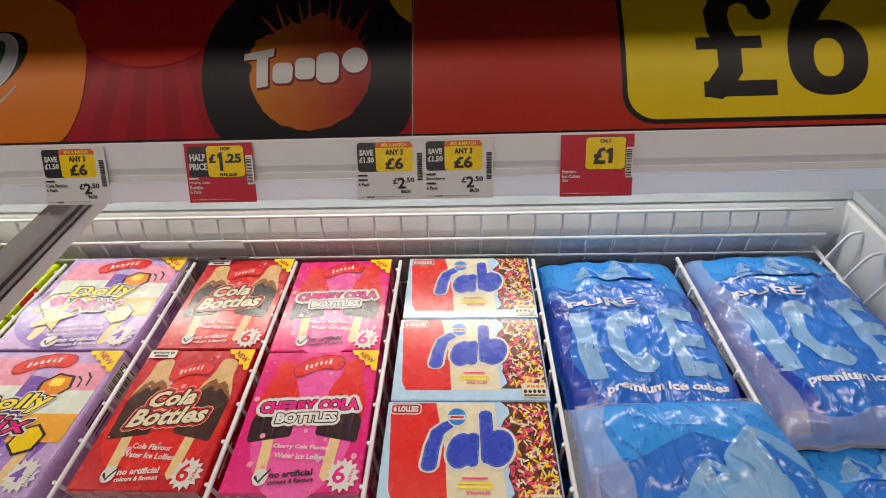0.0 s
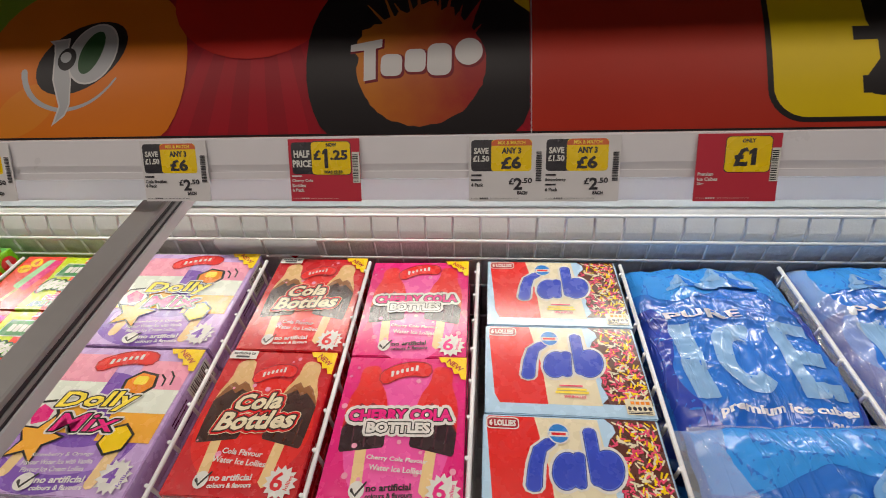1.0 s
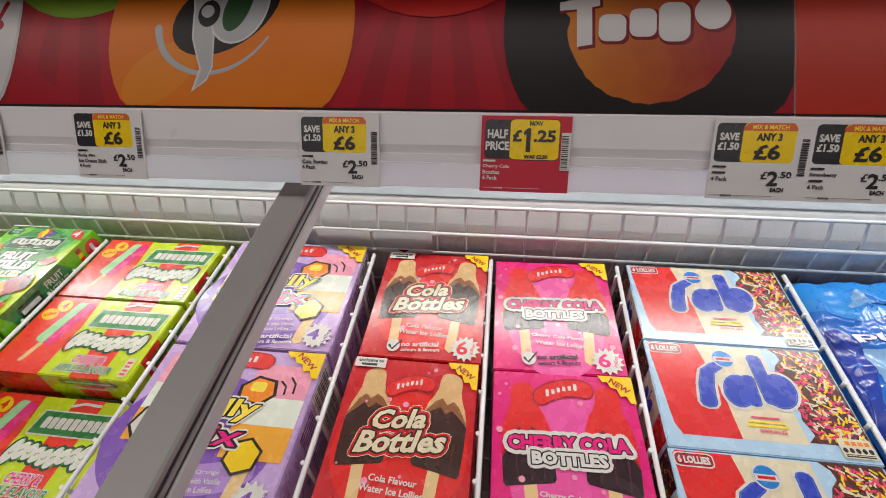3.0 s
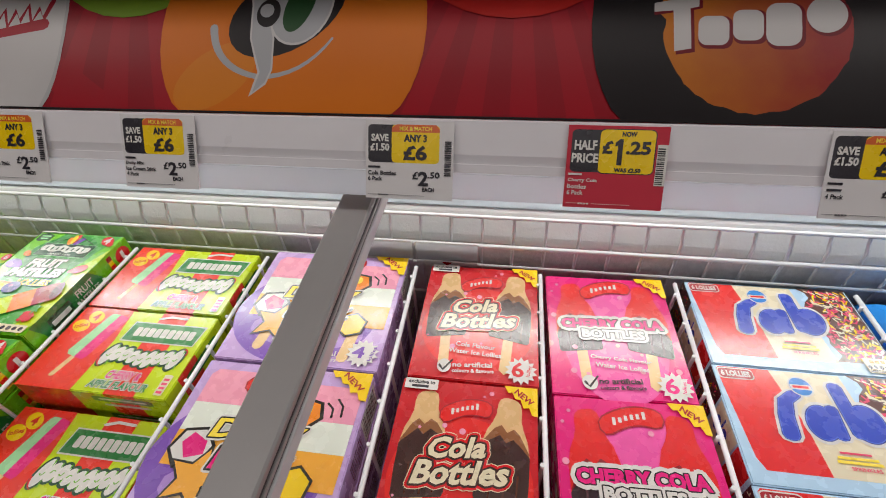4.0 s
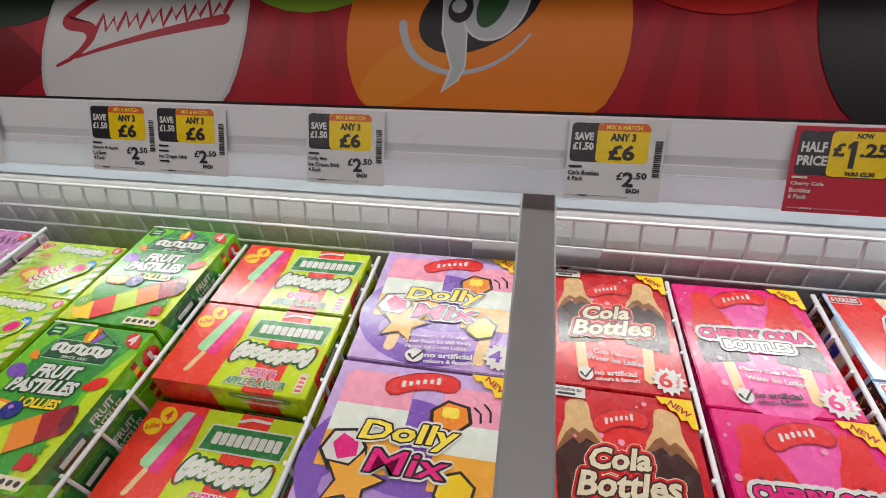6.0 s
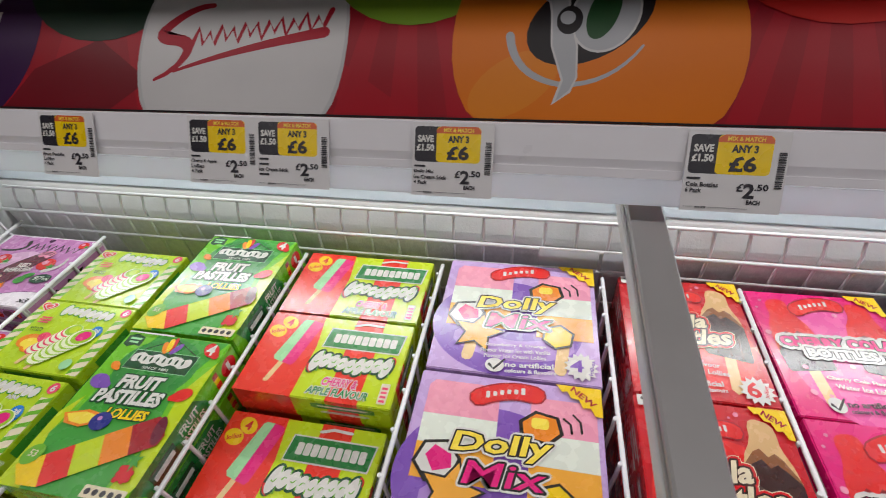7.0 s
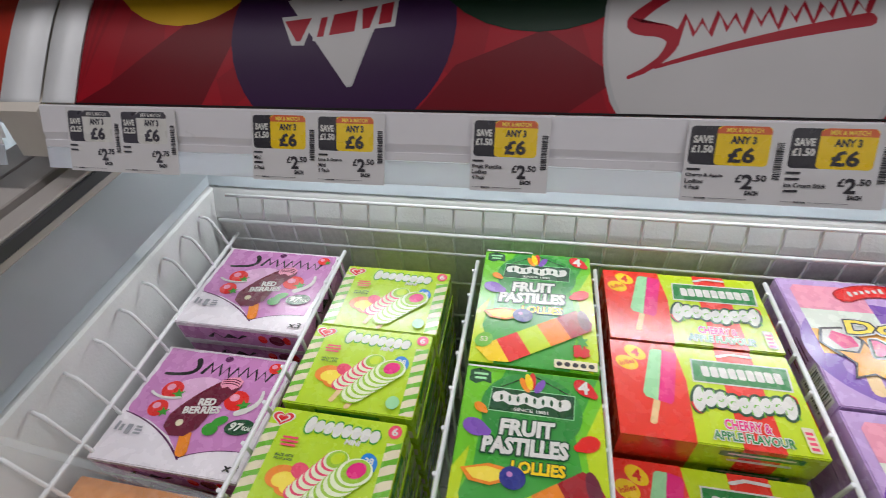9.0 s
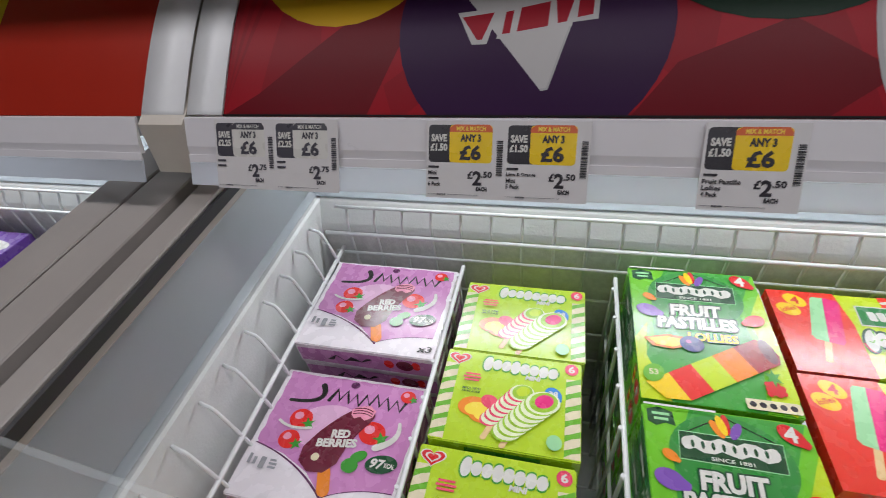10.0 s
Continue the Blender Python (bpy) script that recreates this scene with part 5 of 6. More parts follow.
g.draw("badge_tail", [[(0.018, 0.1035), (0.034, 0.106), (0.0345, 0.09), (0.042, 0.062), (0.043, 0.036), (0.039, 0.026), (0.029, 0.0165), (0.034, 0.034), (0.024, 0.062), (0.0225, 0.09), (0.021, 0.100)]], "silver", "plain silver stroke")
g.draw("badge_mark", [oval(0.036, 0.084, 0.010, 0.0125, -10)], "black")
g.draw("badge_mark_core", [oval(0.0345, 0.086, 0.006, 0.006, -10)], "silver")
g.draw("red_ball", [oval(0.232, 0.150, 0.088, 0.072)], "scarlet", "red round badge")
g.draw("black_ball", [[(max(0.288, min(x, 0.5035)), s) for x, s in oval(0.402, 0.075, 0.112, 0.115, n=44, power=0.9)]], "black", "black round badge")
g.draw("yellow_sliver", [[(0.478, 0.150), (0.490, 0.130), (0.5035, 0.118), (0.5035, 0.160)]], "gold")
rnd = random.Random(11)
ragged = [(0.402 + 0.061 * math.cos(q) * r, 0.066 + 0.058 * math.sin(q) * r) for q, r in [(2 * math.pi * k / 72, 1.0 + (rnd.uniform(0, 0.20) if 8 < k < 34 else rnd.uniform(-0.01, 0.02))) for k in range(72)]]
g.draw("fire_disc", [ragged], "fire", "orange to red fruit disc with a ragged rim")
g.draw("fire_spike", [stroke([(0.402 + 0.058 * math.cos(radians(q)), 0.063 + 0.050 * math.sin(radians(q))), (0.404 + (0.074 + 0.010 * (k % 3)) * math.cos(radians(q + 5)), 0.064 + (0.062 + 0.012 * ((k * 7) % 4)) * math.sin(radians(q + 5)))], 0.0045, 0.0008) for k, q in enumerate(range(38, 128, 6))], "fire")
blocks = lambda e: [[(0.3335 - e, 0.0820 - e), (0.3465, 0.0830), (0.3475, 0.0520 - e), (0.3590 + e, 0.0540 - e), (0.3580 + e, 0.0845), (0.3640 + e, 0.0860), (0.3640 + e, 0.0945 + e), (0.3335 - e, 0.0890 + e)],
                    rrect(0.3635 - e, 0.0565 - e, 0.3840 + e, 0.0785 + e, 0.006), rrect(0.3865 - e, 0.0600 - e, 0.4065 + e, 0.0830 + e, 0.006), rrect(0.4080 - e, 0.0560 - e, 0.4310 + e, 0.0880 + e, 0.008), oval(0.4470, 0.0790, 0.0130 + e, 0.0135 + e, -8)]
g.draw("fire_block_shade", [[(x + 0.0012, s_ - 0.0014) for x, s_ in l] for l in blocks(0.0012)], "dark")
g.draw("fire_block", blocks(0.0), "white", "plain white tilted block")

g.draw("edge_line", [rect(-0.834, 0.0, 0.5045, 0.0016)], "black")
price = sign_panel(0.5055, 1.258, "plain red sign with a large yellow price panel", "C03322")
g = SignArt(price)
g.draw("price_edge", [rrect(0.709, 0.006, 1.17, 0.27, 0.030, 8)], "black")
g.draw("price_panel", [rrect(0.714, 0.0105, 1.166, 0.266, 0.027, 8)], "yellow", "yellow rounded price panel")
g.draw("edge_line", [rect(0.5055, 0.0, 1.258, 0.0016)], "black")
g.draw("pound_sign", [rect(0.786, 0.031, 0.854, 0.0465), rect(0.781, 0.079, 0.843, 0.092), stroke([(0.800, 0.040), (0.812, 0.058), (0.812, 0.080), (0.804, 0.100), (0.803, 0.118), (0.810, 0.134), (0.826, 0.141), (0.842, 0.134), (0.846, 0.120)], 0.0235, 0.0225)], "black")
g.draw("figure_six", [oval(0.903, 0.0685, 0.0365, 0.0385, n=36, power=0.85), stroke(curve_pts((0.8775, 0.072), (0.878, 0.115), (0.922, 0.150), 10), 0.0225, 0.024)], "black")
g.draw("figure_hole", [oval(0.9035, 0.0675, 0.0135, 0.0195, n=28, power=0.85)], "yellow")

# ---- the next freezer and its canopy ----
X2 = -0.9245
canopy(-2.2, X2 + 0.0035, "white canopy of the neighbouring freezer")
ticket_rail(-2.2, X2, "off-white plastic ticket rail of the neighbouring freezer")
far = sign_panel(-2.19, -0.921, "orange-red sign with a yellow panel on the neighbouring canopy", "C03322")
g = SignArt(far)
g.draw("price_panel", [rrect(-1.75, 0.010, -1.118, 0.26, 0.03)], "yellow")


def cap_strip(x0, x1, label):
    """A curved white end trim that follows the sign."""
    bm = wrap(flat([rect(x0, 0.0, x1, SLEN[-1])]), 0.0012)
    bmesh.ops.solidify(bm, geom=bm.faces[:], thickness=-0.0016)
    return tagged(part("end_trim", bm, WHITE_PLASTIC), label, "trim", "white end trims of the canopies")


cap_strip(-0.8708, -0.8345, "curved white plastic end trim beside the sign")
cap_strip(-0.9205, -0.8745, "curved white plastic end trim beside the sign")
tagged(part("filler_block", extrude_x([(1.0, 0.985), (1.006, 1.032), (1.03, 1.045), (1.10, 1.10), (1.2, 1.12), (1.2, 0.985)], X2 + 0.004, -0.8725), mat("cream_paint", (0.62, 0.57, 0.50), 0.4)), "cream painted filler block between two canopies", "filler")
freezer(-2.9, -1.038, "white chest freezer standing beside the first", True)

nb = empty("wire_basket")
tagged(nb, "white coated wire basket in the neighbouring freezer", "basket")
wire("top_wire", [(-1.9, 1.166, 0.815), (-1.05, 1.166, 0.815)], 0.0026, nb)
wire("rim_wire", [(-1.9, 1.150, 0.782), (-1.05, 1.150, 0.782)], 0.003, nb)
for k in range(20):
    x = -1.075 - k * 0.0425
    wire("upright", [(x, 1.168, 0.817), (x, 1.164, 0.805), (x, 1.156, 0.795), (x, 1.153, 0.782), (x, 1.151, 0.47)], 0.0022, nb)
wire("floor_wire", [(-1.9, 1.150, 0.475), (-1.05, 1.150, 0.475)], 0.0022, nb)


def art_tub(a):
    a.draw("gold_wave", [[(0.0, 0.0), (1.0, 0.0), (1.0, 0.55), (0.7, 0.72), (0.4, 0.55), (0.2, 0.66), (0.0, 0.5)]], INK["orange"])
    a.draw("white_band", [stroke(curve_pts((0.12, 0.72), (0.5, 0.88), (0.9, 0.75), 8), 0.12)], INK["white"])


tub = carton("lolly_box_violet", 0.19, 0.16, 0.05, ink("card_violet", "6B3FA0"), "violet and orange carton in the neighbouring basket", art_tub, "violet cartons")
rows_of(tub, carton("lolly_box_violet", 0.19, 0.16, 0.05, ink("card_violet", "6B3FA0"), "violet and orange carton in the neighbouring basket", lambda a: None, "violet cartons"), [(-1.655, 1.135, 0.74, 0)], 0.0515)


def art_mini(a):
    a.draw("red_band", [rect(0.0, 0.30, 0.62, 1.0)], INK["red"])
    a.draw("heart_badge", [oval(0.2, 0.7, 0.10, 0.16)], INK["white"])
    a.words("count", "5x", 0.75, 0.80, 0.16, 0.20, INK["black"], 0.0004)


mini = carton("lolly_box_yellow", 0.150, 0.112, 0.045, ink("card_mini", "F2DC2C"), "yellow and red carton in front of the lime ones", art_mini, "yellow cartons", side_twist)
rows_of(mini, carton("lolly_box_yellow", 0.150, 0.112, 0.045, ink("card_mini", "F2DC2C"), "yellow and red carton in front of the lime ones", lambda a: None, "yellow cartons"), [(-0.662, 0.762, 0.755, 0)], 0.0455)
orange = carton("lolly_box_orange", 0.180, 0.150, 0.036, ink("card_orange", "D98A3C"), "orange carton in front of the white ones", art_tub, "orange cartons")
rows_of(orange, carton("lolly_box_orange", 0.180, 0.150, 0.036, ink("card_orange", "D98A3C"), "orange carton in front of the white ones", lambda a: None, "orange cartons"), [(-0.855, 0.788, 0.722, 0)], 0.0345)

# ---- price tickets ----
RAIL_TILT = 57.8
PAPER = mat("ticket_paper", (0.70, 0.68, 0.68), 0.45, vary=0.04, bump=0.1, bscale=150)
REDPAPER = mat("red_ticket_paper", (0.55, 0.03, 0.055), 0.45, vary=0.05)
TW, TH = 0.0655, 0.0585


def ticket(x, kind, lines, big, small="2.50", paper=PAPER, label="white shelf price ticket with a yellow offer panel", saves="£1.50", w=TW):
    top = part("price_ticket", box_bm(0, w, -TH, 0, -0.0006, 0, 0), paper)
    tagged(top, label, "price ticket", "price tickets on the rail")
    L = [0.0]

    def put(name, bm, material):
        L[0] += 0.00004
        for v in bm.verts:
            v.co.z += L[0]
        ob = part(name, bm, material, top)
        if name in ("barcode", "small_print"):
            ob["kind"] = "stuff"

    def box(name, loops, material):
        put(name, flat([[(u * w, (v - 1) * TH) for u, v in l] for l in loops]), material)

    def say(name, body, u, v, ww, hh, material, thick=0.0003):
        put(name, text_bm(body, u * w, (v - 1) * TH, ww * w, hh * TH, 0, thick), material)

    # plain tickets: black print lightened to grey for the sheen over it
    dark = INK["charcoal"] if kind != "plain" else ink("ticket_sheen_grey", "4E4C54")
    if kind == "offer" or kind == "plain":
        box("save_panel", [rrect(0.03, 0.47, 0.50, 0.95, 0.05)], dark)
        box("offer_panel", [rrect(0.30, 0.47, 0.84, 0.95, 0.05)], INK["yellow"] if kind == "offer" else INK["white"])
        box("offer_band", [[(0.30, 0.86), (0.84, 0.86), (0.84, 0.90), (0.80, 0.955), (0.36, 0.955), (0.30, 0.91)]], ink("ticket_orange", "D9622B") if kind == "offer" else dark)
        say("band_lettering", "MIX & MATCH", 0.57, 0.905, 0.36, 0.05, INK["lemon"] if kind == "offer" else INK["white"], 0.0001)
        say("save_lettering", "SAVE", 0.165, 0.785, 0.19, 0.085, INK["white"])
        say("save_lettering", saves, 0.165, 0.665, 0.21, 0.085, INK["white"])
        say("offer_lettering", "ANY 3", 0.57, 0.785, 0.25, 0.085, dark)
        say("offer_price", "£6", 0.57, 0.60, 0.25, 0.17, dark, 0.0006)
        say("unit_price", "£", 0.575, 0.315, 0.06, 0.095, dark, 0.0002)
        say("unit_price", small[0], 0.665, 0.275, 0.10, 0.17, dark, 0.0005)
        say("unit_price", small[1:], 0.785, 0.325, 0.13, 0.075, dark, 0.0002)
        say("each_lettering", "EACH", 0.725, 0.135, 0.13, 0.05, dark, 0.0002)
        ink_ = dark
    elif kind == "half":
        box("save_panel", [rrect(0.04, 0.44, 0.50, 0.95, 0.05)], dark)
        box("offer_panel_edge", [rrect(0.315, 0.425, 0.88, 0.965, 0.06)], dark)
        box("offer_panel", [rrect(0.325, 0.435, 0.87, 0.955, 0.055)], INK["yellow"])
        say("save_lettering", "HALF", 0.185, 0.765, 0.22, 0.105, INK["white"])
        say("save_lettering", "PRICE", 0.185, 0.61, 0.26, 0.105, INK["white"])
        say("now_lettering", "NOW", 0.61, 0.905, 0.14, 0.055, dark, 0.0002)
        say("offer_price", "£", 0.405, 0.745, 0.085, 0.14, dark, 0.0005)
        box("offer_price", [[(0.478, 0.80), (0.478, 0.755), (0.505, 0.77), (0.505, 0.535), (0.555, 0.535), (0.555, 0.845), (0.52, 0.845)]], dark)
        say("offer_price", ".25", 0.71, 0.745, 0.23, 0.14, dark, 0.0005)
        say("was_lettering", "WAS £2.50", 0.62, 0.475, 0.26, 0.045, dark, 0.0002)
        ink_ = INK["white"]
    else:
        box("offer_panel_edge", [rrect(0.335, 0.43, 0.895, 0.965, 0.06)], dark)
        box("offer_panel", [rrect(0.345, 0.44, 0.885, 0.955, 0.055)], INK["yellow"])
        say("only_lettering", "ONLY", 0.61, 0.895, 0.15, 0.055, dark, 0.0002)
        say("offer_price", "£", 0.535, 0.66, 0.14, 0.25, dark, 0.0008)
        box("offer_price", [[(0.625, 0.745), (0.625, 0.69), (0.655, 0.71), (0.655, 0.54), (0.715, 0.54), (0.715, 0.785), (0.675, 0.785)]], dark)
        ink_ = INK["white"]
    v = 0.41
    for body in lines:
        if body:
            n = len(body)
            say("item_lettering", body, 0.03 + 0.0135 * n, v, 0.027 * n, 0.052, ink_, 0.00012)
        else:
            box("item_bar", [rect(0.03, v - 0.012, 0.17, v + 0.014)], ink_)
        v -= 0.075
    box("small_print", [rect(0.03 + 0.022 * k, 0.047, 0.043 + 0.022 * k, 0.055) for k in range(5)] + [rect(0.15 + 0.03 * k, 0.040, 0.172 + 0.03 * k, 0.060) for k in range(4)] + [rect(0.29 + 0.022 * k, 0.047, 0.303 + 0.022 * k, 0.055) for k in range(18)], ink_)
    rnd2 = random.Random(int(x * 1000))
    bars, y = [], 0.32
    while y < 0.76:
        t = rnd2.choice((0.010, 0.018, 0.014))
        bars.append(rect(0.90, y, 0.975, y + t))
        y += t + rnd2.choice((0.010, 0.014))
    if paper is not PAPER:
        box("barcode_ground", [rect(0.895, 0.30, 0.998, 0.79)], INK["white"])
    box("barcode", bars, dark if paper is PAPER else INK["black"])
    top.matrix_basis = pose(x, 1.0080, 1.0365, RAIL_TILT, 0, 0)
    return top


ticket(-0.8385, "plain", ["", ""], 6, "2.75", label="white shelf price ticket in black print", saves="£2.25", w=0.0585)
ticket(-0.78, "plain", ["", ""], 6, "2.75", label="white shelf price ticket in black print", saves="£2.25", w=0.0585)
ticket(-0.6465, "offer", ["", "Mini", "", "6 Pack"], 6, w=0.061)
ticket(-0.5855, "offer", ["", "Lime & Orange", "Mini", "5 Pack"], 6, w=0.061)
ticket(-0.4515, "offer", ["", "Fruit Pastille", "Lollies", "4 Pack"], 6, w=0.062)
ticket(-0.29, "offer", ["", "Cherry & Apple", "Lollies", "4 Pack"], 6, w=0.0675)
ticket(-0.2225, "offer", ["", "", "Ice Cream Stick", ""], 6, w=0.0675)
ticket(-0.0820, "offer", ["", "Dolly Mix", "Ice Cream Stick", "4 Pack"], 6, w=0.0665)
ticket(0.1265, "offer", ["", "Cola Bottles", "6 Pack"], 6, w=0.068)
ticket(0.277, "half", ["", "Cherry Cola", "Bottles", "6 Pack"], 1, paper=REDPAPER, label="red half price ticket with a yellow panel", w=0.069)
ticket(0.4485, "offer", ["", "", "4 Pack"], 6, w=0.0675)
ticket(0.516, "offer", ["", "Strawberry", "", "6 Pack"], 6, w=0.0675)
ticket(0.648, "only", ["Premium", "Ice Cubes", "2kg"], 1, paper=REDPAPER, label="red price ticket with a yellow one pound panel", w=0.069)

# clear ticket holders clipped to the rear wire, each with a white edge and a red arrow
def ticket_clip(x0, x1):
    top = empty("ticket_clip")
    tagged(top, "clear plastic ticket holder with a white edge on the rear wire", "ticket clip", "clips on the rear wire")
    sheet = mat("clear_clip", (0.72, 0.73, 0.75), 0.15, translucent=0.6)
    sheet.node_tree.nodes["Principled BSDF"].inputs["Alpha"].default_value = 0.35
    part("sheet", box_bm(x0, x1, 1.1432, 1.1442, 0.752, 0.784, 0.0003), sheet, top)
    part("top_edge", box_bm(x0, x1, 1.1422, 1.1446, 0.7842, 0.7865, 0.0006), WHITE_PLASTIC, top)
    part("bottom_edge", box_bm(x0, x1, 1.1415, 1.1450, 0.7455, 0.7518, 0.0008), WHITE_PLASTIC, top)
    bm = bmesh.new()
    c = (x0 + x1) / 2
    bm.faces.new([bm.verts.new(p) for p in ((c - 0.008, 1.1412, 0.7516), (c, 1.1412, 0.7450), (c + 0.008, 1.1412, 0.7516))])
    part("arrow", bm, INK["deepred"], top, "small dark red arrow")
    return top


ticket_clip(0.0325, 0.1110)
ticket_clip(0.1160, 0.2010)

# ---- bags of ice ----
BAG = ink("bag_blue", "2276D8", 0.17)
BAGLIGHT = ink("bag_light", "2A95EA", 0.19)
BAGNAVY = ink("bag_navy", "2242AE", 0.19)
BAGWHITE = ink("bag_white", "84B2DE", 0.22)
CLEAR = mat("clear_film", (0.80, 0.87, 0.94), 0.10, vary=0.25, scale=60, bump=0.6, bscale=70)
CLEAR.node_tree.nodes["Principled BSDF"].inputs["Alpha"].default_value = 0.26
BAGLETTER = ink("bag_letter", "E6EBF0", 0.3)
BAGPEAK = ink("bag_peak", "74ACE2", 0.14)
BAGSKY = ink("bag_sky", "2472D2", 0.19)
for m_ in (BAG, BAGLIGHT, BAGNAVY, BAGWHITE, BAGPEAK, BAGSKY, CLEAR):
    m_.node_tree.nodes["Principled BSDF"].inputs["Coat Weight"].default_value = 0.0
    m_.node_tree.nodes["Principled BSDF"].inputs["Specular IOR Level"].default_value = 0.8
    # thin creases: narrow ridges where a stretched noise passes its middle value
    t_ = m_.node_tree
    tc_, mp = t_.nodes.new("ShaderNodeTexCoord"), t_.nodes.new("ShaderNodeMapping")
    mp.inputs["Rotation"].default_value, mp.inputs["Scale"].default_value = (0, 0, 0.6), (52, 11, 11)
    nz_, mid = t_.nodes.new("ShaderNodeTexNoise"), t_.nodes.new("ShaderNodeMath")
    nz_.inputs["Scale"].default_value, nz_.inputs["Detail"].default_value, nz_.inputs["Distortion"].default_value = 1.0, 2, 0.9
    mid.operation, mid.inputs[1].default_value = "SUBTRACT", 0.5
    ab, mr = t_.nodes.new("ShaderNodeMath"), t_.nodes.new("ShaderNodeMapRange")
    ab.operation = "ABSOLUTE"
    mr.inputs["From Max"].default_value, mr.inputs["To Min"].default_value, mr.inputs["To Max"].default_value = 0.035, 1.0, 0.0
    bp_ = t_.nodes.new("ShaderNodeBump")
    bp_.inputs["Strength"].default_value, bp_.inputs["Distance"].default_value = 0.4, 0.0012
    t_.links.new(tc_.outputs["Object"], mp.inputs["Vector"])
    t_.links.new(mp.outputs[0], nz_.inputs["Vector"])
    t_.links.new(nz_.outputs["Fac"], mid.inputs[0])
    t_.links.new(mid.outputs[0], ab.inputs[0])
    t_.links.new(ab.outputs[0], mr.inputs["Value"])
    t_.links.new(mr.outputs[0], bp_.inputs["Height"])
    t_.links.new(bp_.outputs[0], t_.nodes["Principled BSDF"].inputs["Normal"])


class Bag:
    """A soft bag of cubes lying flat: u to its right and v to its top, 0 to 1."""

    def __init__(self, seed, w, d, h):
        self.seed, self.w, self.d, self.h, self.grid = seed, w, d, h, None

    def bump(self, cu, cv):
        e = max(0.0, (1 - abs(2 * cu - 1) ** 3.2) * (1 - abs(2 * cv - 1) ** 4.0))
        p = Vector((cu * self.w * 22 + self.seed, cv * self.d * 22, self.seed * 1.7))
        q = Vector((cu * self.w * 60 + self.seed, cv * self.d * 60, 4.1))
        fold = 1 - abs(noise.noise(Vector((cu * 5 + cv * 3 + self.seed, cv * 6 - cu * 2, 2.0)))) * 2
        crease = 1 - abs(noise.noise(Vector((cu * 9 - cv * 8 + self.seed, cv * 9 + cu * 4, 7.0)))) * 2
        lumps = abs(noise.noise(p)) * 0.0042 + noise.noise(q) * 0.0005 + 0.004 * max(fold, 0) ** 8 + 0.0028 * max(crease, 0) ** 9
        return self.h * e ** 0.5 + lumps * min(1, 3 * e)

    def height(self, u, v):
        n = 84
        if not self.grid:
            self.grid = [[self.bump(i / n, j / n) for i in range(n + 1)] for j in range(n + 1)]
        a, b = max(0.0, min(0.99999, u)) * n, max(0.0, min(0.99999, v)) * n
        i, j = int(a), int(b)
        a, b, g_ = a - i, b - j, self.grid
        return (g_[j][i] * (1 - a) + g_[j][i + 1] * a) * (1 - b) + (g_[j + 1][i] * (1 - a) + g_[j + 1][i + 1] * a) * b

    def at(self, u, v, off=0.0):
        bulge = 0.012 * math.sin(math.pi * min(max(v, 0), 1))
        wob = 0.005 * noise.noise(Vector((v * 8, self.seed, 0)))
        x = (u - 0.5) * (self.w + bulge) + wob
        y = (v - 1) * self.d + 0.005 * noise.noise(Vector((u * 8, self.seed, 5)))
        return (x, y, self.height(u, v) - self.h + off)

    def sheet(self, loop_fn, nu, nv, off, material, name, parent, label=""):
        """A patch whose corner (a, b) in 0 to 1 maps to (u, v) by loop_fn."""
        bm = bmesh.new()
        g_ = [[bm.verts.new(self.at(*loop_fn(i / nu, j / nv), off)) for i in range(nu + 1)] for j in range(nv + 1)]
        for j in range(nv):
            for i in range(nu):
                f = bm.faces.new((g_[j][i], g_[j][i + 1], g_[j + 1][i + 1], g_[j + 1][i]))
                f.smooth = True
        return part(name, bm, material, parent, label)

    def words(self, body, u, v, w, h, material, parent, turn=0.0, thick=0.0006):
        bm = text_bm(body, 0, 0, w, h, 0, thick, turn=turn)
        for k in range(1, 12):
            bmesh.ops.bisect_plane(bm, geom=bm.verts[:] + bm.edges[:] + bm.faces[:], plane_co=((k / 12 - 0.5) * w, 0, 0), plane_no=(1, 0, 0))
        for vt in bm.verts:
            vt.co = self.at(u + vt.co.x / self.w, v + vt.co.y / self.d, 0.0014)
        part("lettering", bm, material, parent)


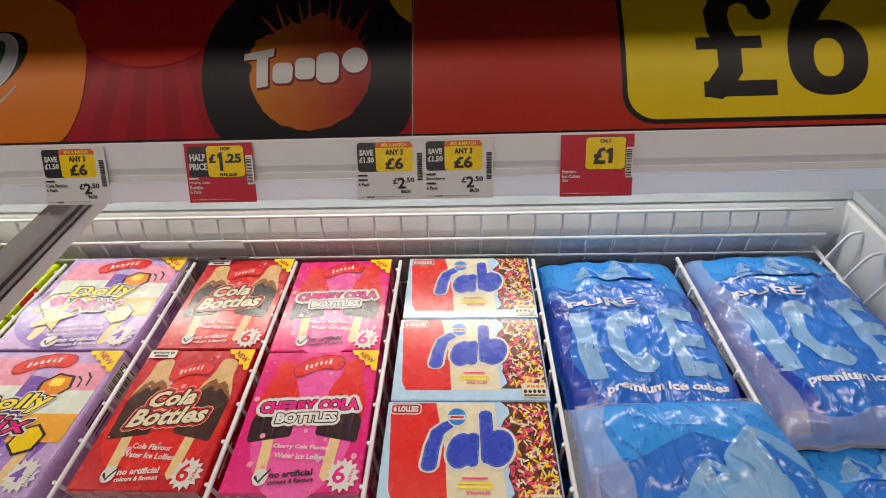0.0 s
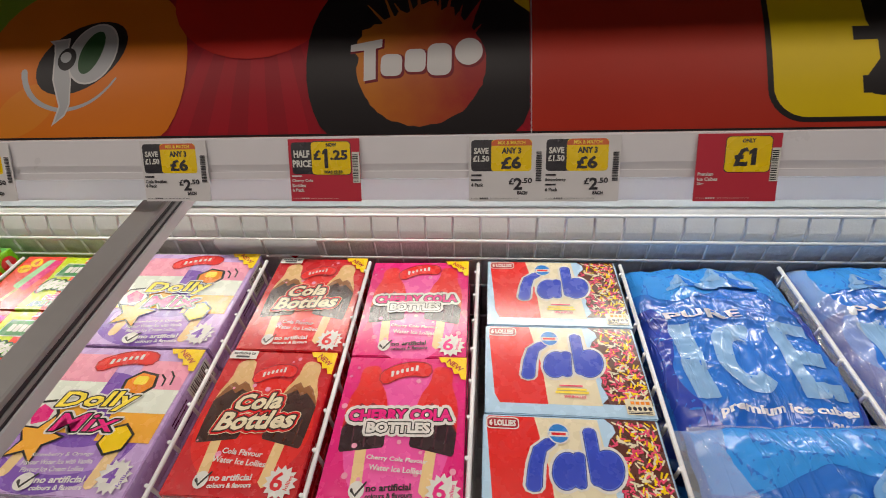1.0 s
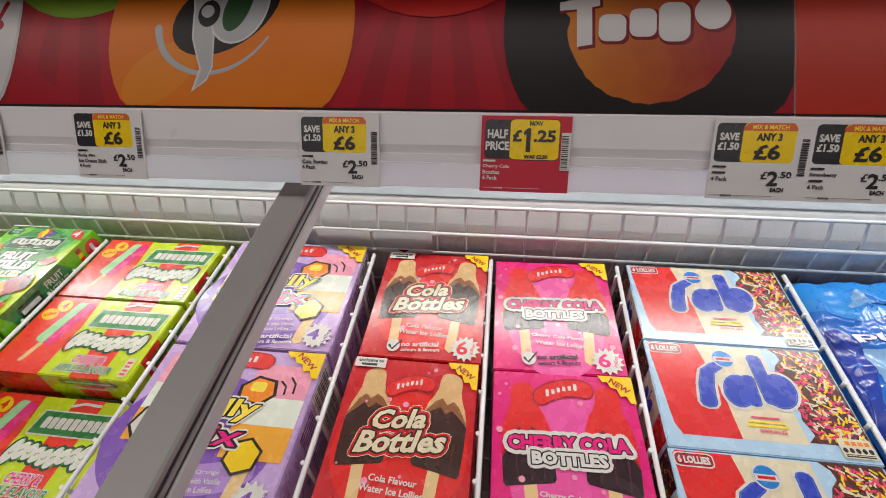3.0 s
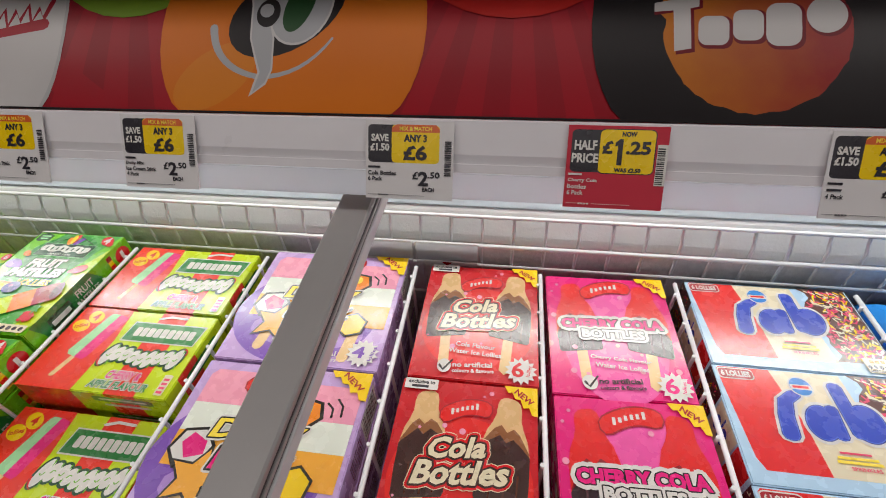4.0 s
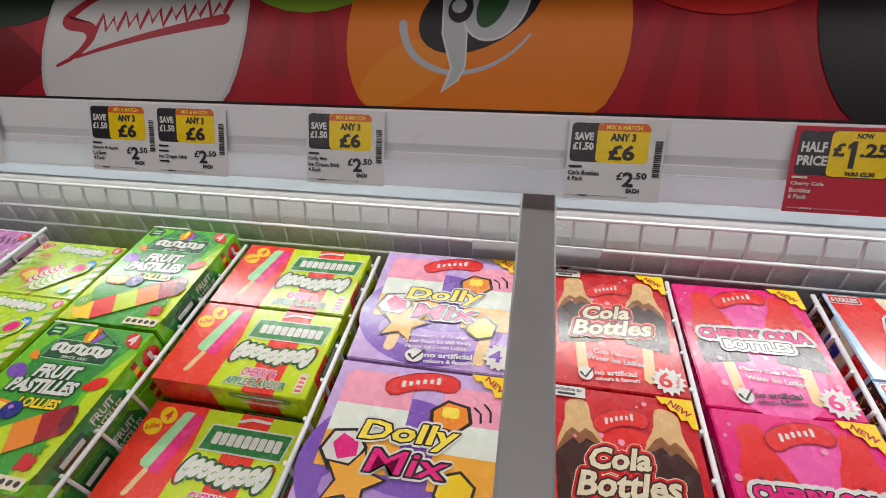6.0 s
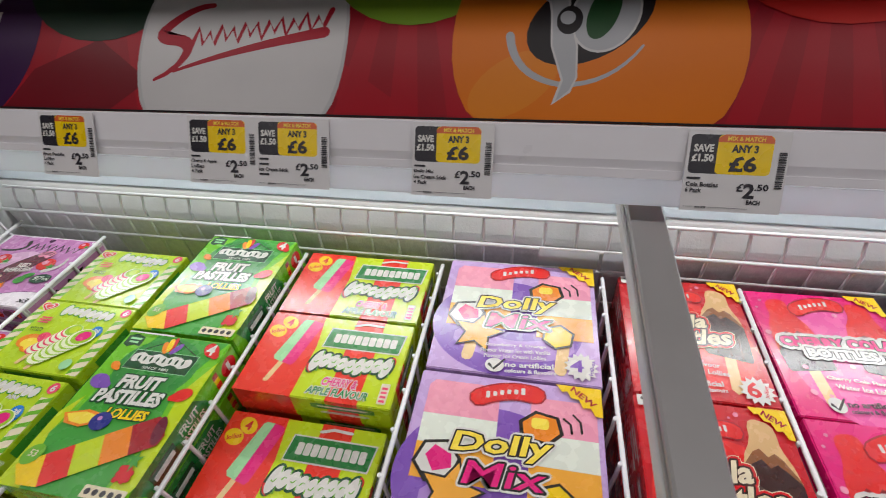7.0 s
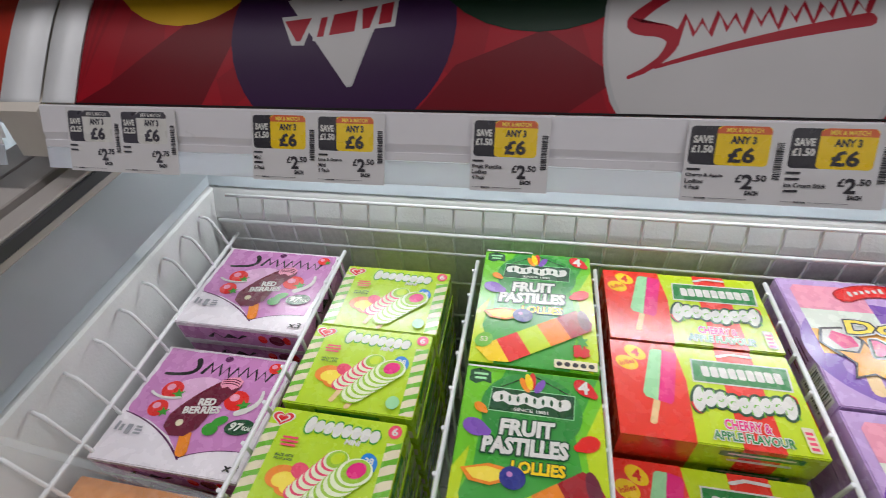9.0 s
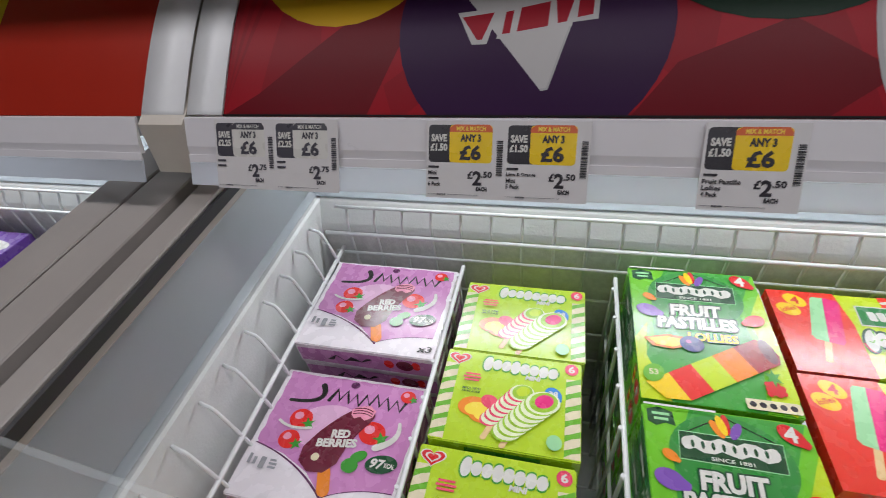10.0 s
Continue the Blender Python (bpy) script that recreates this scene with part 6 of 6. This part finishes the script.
def ice_bag(m, seed, w, d, h, label, letters=True, left_clear=0.0, low_clear=0.0, top_clear=0.0, cloudy=False, tab=False, drop=0.0, peaks=((0.32, 0.11, 0.77), (0.56, 0.17, 0.765))):
    b = Bag(seed, w, d, h)
    top = part("ice_bag", box_bm(-w * 0.46, w * 0.46, -d * 0.97, -d * 0.03, -h * 1.9, -h * 0.75, 0.012, 2), BAGNAVY)
    tagged(top, label, "bag of ice", "bags of ice cubes")
    b.sheet(lambda s, t: (s, t), 84, 84, 0.0, BAGSKY if cloudy else BAG, "film", top, "crinkled blue plastic film")
    b.sheet(lambda s, t: (0.02 + 0.96 * s, 0.74 + 0.05 * math.sin(s * 9 + seed) + (0.25 - 0.05 * math.sin(s * 9 + seed)) * t), 48, 16, 0.0006, BAGLIGHT, "sky_print", top)
    b.sheet(lambda s, t: (0.01 + (0.07 + 0.05 * math.sin(t * 7 + seed) + 0.14 * (1 - t) ** 2) * s, 0.03 + 0.63 * t), 10, 40, 0.0006, BAGNAVY, "dark_print", top)
    b.sheet(lambda s, t: (0.99 - (0.07 + 0.05 * math.sin(t * 6 + seed)) * s, 0.03 + 0.63 * t), 10, 40, 0.0006, BAGNAVY, "dark_print", top)
    if peaks:
        for n, (c, k, lo_v) in enumerate(peaks):
            g_ = k / 0.17
            rough = lambda t: 0.018 * g_ * math.sin(t * 17 + seed + n) * (1 - t)
            b.sheet(lambda s, t: (c + rough(t) + (s - 0.45) * 0.40 * g_ * (1 - t) ** 0.8, lo_v + k * t), 24, 24, 0.0016 + 0.0016 * n, BAGPEAK, "snow_print", top, "pale mountain print")
            b.sheet(lambda s, t: (c + rough(t) + (0.012 + 0.05 * abs(math.sin(t * 9 + n))) * g_ * (1 - t) + s * 0.13 * g_ * (1 - t), lo_v + k * 0.90 * t), 16, 24, 0.0021 + 0.0016 * n, BAG, "peak_shade", top)
            b.sheet(lambda s, t: (c + rough(0.4 + 0.6 * t) + (s - 0.9) * (0.09 + 0.03 * math.sin(t * 12)) * g_ * (1 - t) ** 0.7, lo_v + k * (0.30 + 0.68 * t)), 12, 20, 0.0026 + 0.0016 * n, BAGWHITE, "snow_cap", top)
    if letters:
        b.words("PURE", 0.34, 0.665 - drop * 0.8, w * 0.42, d * 0.045, BAGLETTER, top)
        lo, hi = 0.26 - drop, 0.60 - 0.6 * drop
        b.sheet(lambda s, t: (0.13 + 0.11 * s, lo + (hi - lo) * t), 6, 26, 0.0011, BAGWHITE, "letter", top, "frosted letter I")
        b.sheet(lambda s, t: (0.46 + (0.155 - 0.095 * s) * math.cos(radians(50 + 260 * t)) * 0.95, 0.43 - 0.8 * drop + (0.175 - 0.085 * s) * math.sin(radians(50 + 260 * t))), 6, 34, 0.0011, BAGWHITE, "letter", top, "frosted letter C")
        e = b.sheet(lambda s, t: (0.66 + 0.085 * s, lo + (hi - lo) * t), 6, 26, 0.0011, BAGWHITE, "letter", top, "frosted letter E")
        for k in (0.0, 0.42, 0.82):
            b.sheet(lambda s, t: (0.745 + 0.13 * s, lo + (hi - lo) * (k + 0.18 * t)), 8, 6, 0.0011, BAGWHITE, "letter_arm", e)
        b.words("premium ice cubes", 0.55, 0.205 - drop, w * 0.66, d * 0.042, BAGLETTER, top)
        b.words("2KG", 0.80, 0.10 - 0.5 * drop, w * 0.13, d * 0.035, BAGLETTER, top)
    if left_clear:
        b.sheet(lambda s, t: (-0.06 + (left_clear + 0.03 * math.sin(t * 13) + 0.06) * s, 0.01 + 0.98 * t), 12, 50, 0.0030, CLEAR, "clear_edge", top, "clear crumpled plastic edge")
    if low_clear:
        b.sheet(lambda s, t: (s * 0.98, -0.02 + (low_clear + 0.02 * math.sin(s * 15)) * t), 50, 12, 0.0030, CLEAR, "clear_edge", top, "clear crumpled plastic edge")
    if top_clear:
        b.sheet(lambda s, t: (0.02 + s * 0.96, 1.012 - (top_clear + 0.012 * math.sin(s * 23) + 0.008 * math.sin(s * 61)) * t), 60, 8, 0.0030, CLEAR, "clear_edge", top, "clear crumpled plastic edge")
    if tab:
        b.sheet(lambda s, t: (0.78 + 0.15 * s + 0.02 * t, 0.97 + 0.09 * t * (1 - 0.5 * (2 * s - 1) ** 4)), 14, 14, 0.0030, CLEAR, "clear_tab", top, "clear plastic tab")
    top.matrix_basis = m
    return top


ice_bag(pose(0.772, 1.141, 0.757, TILT_BOX, 0, 1.5), 2.3, 0.205, 0.275, 0.034, "blue printed bag of ice cubes between wire dividers", tab=True, drop=0.085)
ice_bag(pose(1.000, 1.146, 0.761, TILT_BOX, 0, 2), 6.1, 0.205, 0.300, 0.034, "blue printed bag of ice cubes with a clear torn edge", left_clear=0.11, low_clear=0.10)
ice_bag(pose(0.780, 0.882, 0.792, TILT_BOX, 0, 3), 9.7, 0.215, 0.25, 0.034, "blue printed bag of ice lying over another bag", letters=False, left_clear=0.15, top_clear=0.035, cloudy=True, peaks=((0.50, 0.26, 0.42), (0.76, 0.42, 0.40)))
ice_bag(pose(1.010, 0.862, 0.735, TILT_BOX, 0, -4), 4.4, 0.20, 0.25, 0.030, "blue printed bag of ice in front of another", letters=False)
for bx, by, bz in [(x_, y_, z_) for z_ in (0.675, 0.610, 0.545) for x_, y_ in ((0.772, 1.125), (1.003, 1.130), (0.785, 0.86), (1.005, 0.86))]:
    ice_bag(pose(bx, by, bz, TILT_BOX, 0, 0), 3.0 + bx, 0.195, 0.25, 0.034, "blue bag of ice under other bags", letters=False, peaks=())


# ---- crumpled clear sheet over the front packs, for glare streaks on the lid ----
wrapb = Bag(1.3, 0.10, 0.036, 0.009)
wrapping = wrapb.sheet(lambda s, t: (s, t), 60, 30, 0.0, CLEAR, "glare_sheet", None)
tagged(wrapping, "crumpled clear sheet standing in for streaky glare on the glass lid", "wrapping")
wrapping.matrix_basis = pose(-0.535, 0.788, 0.778, TILT_BOX, 0, -6)
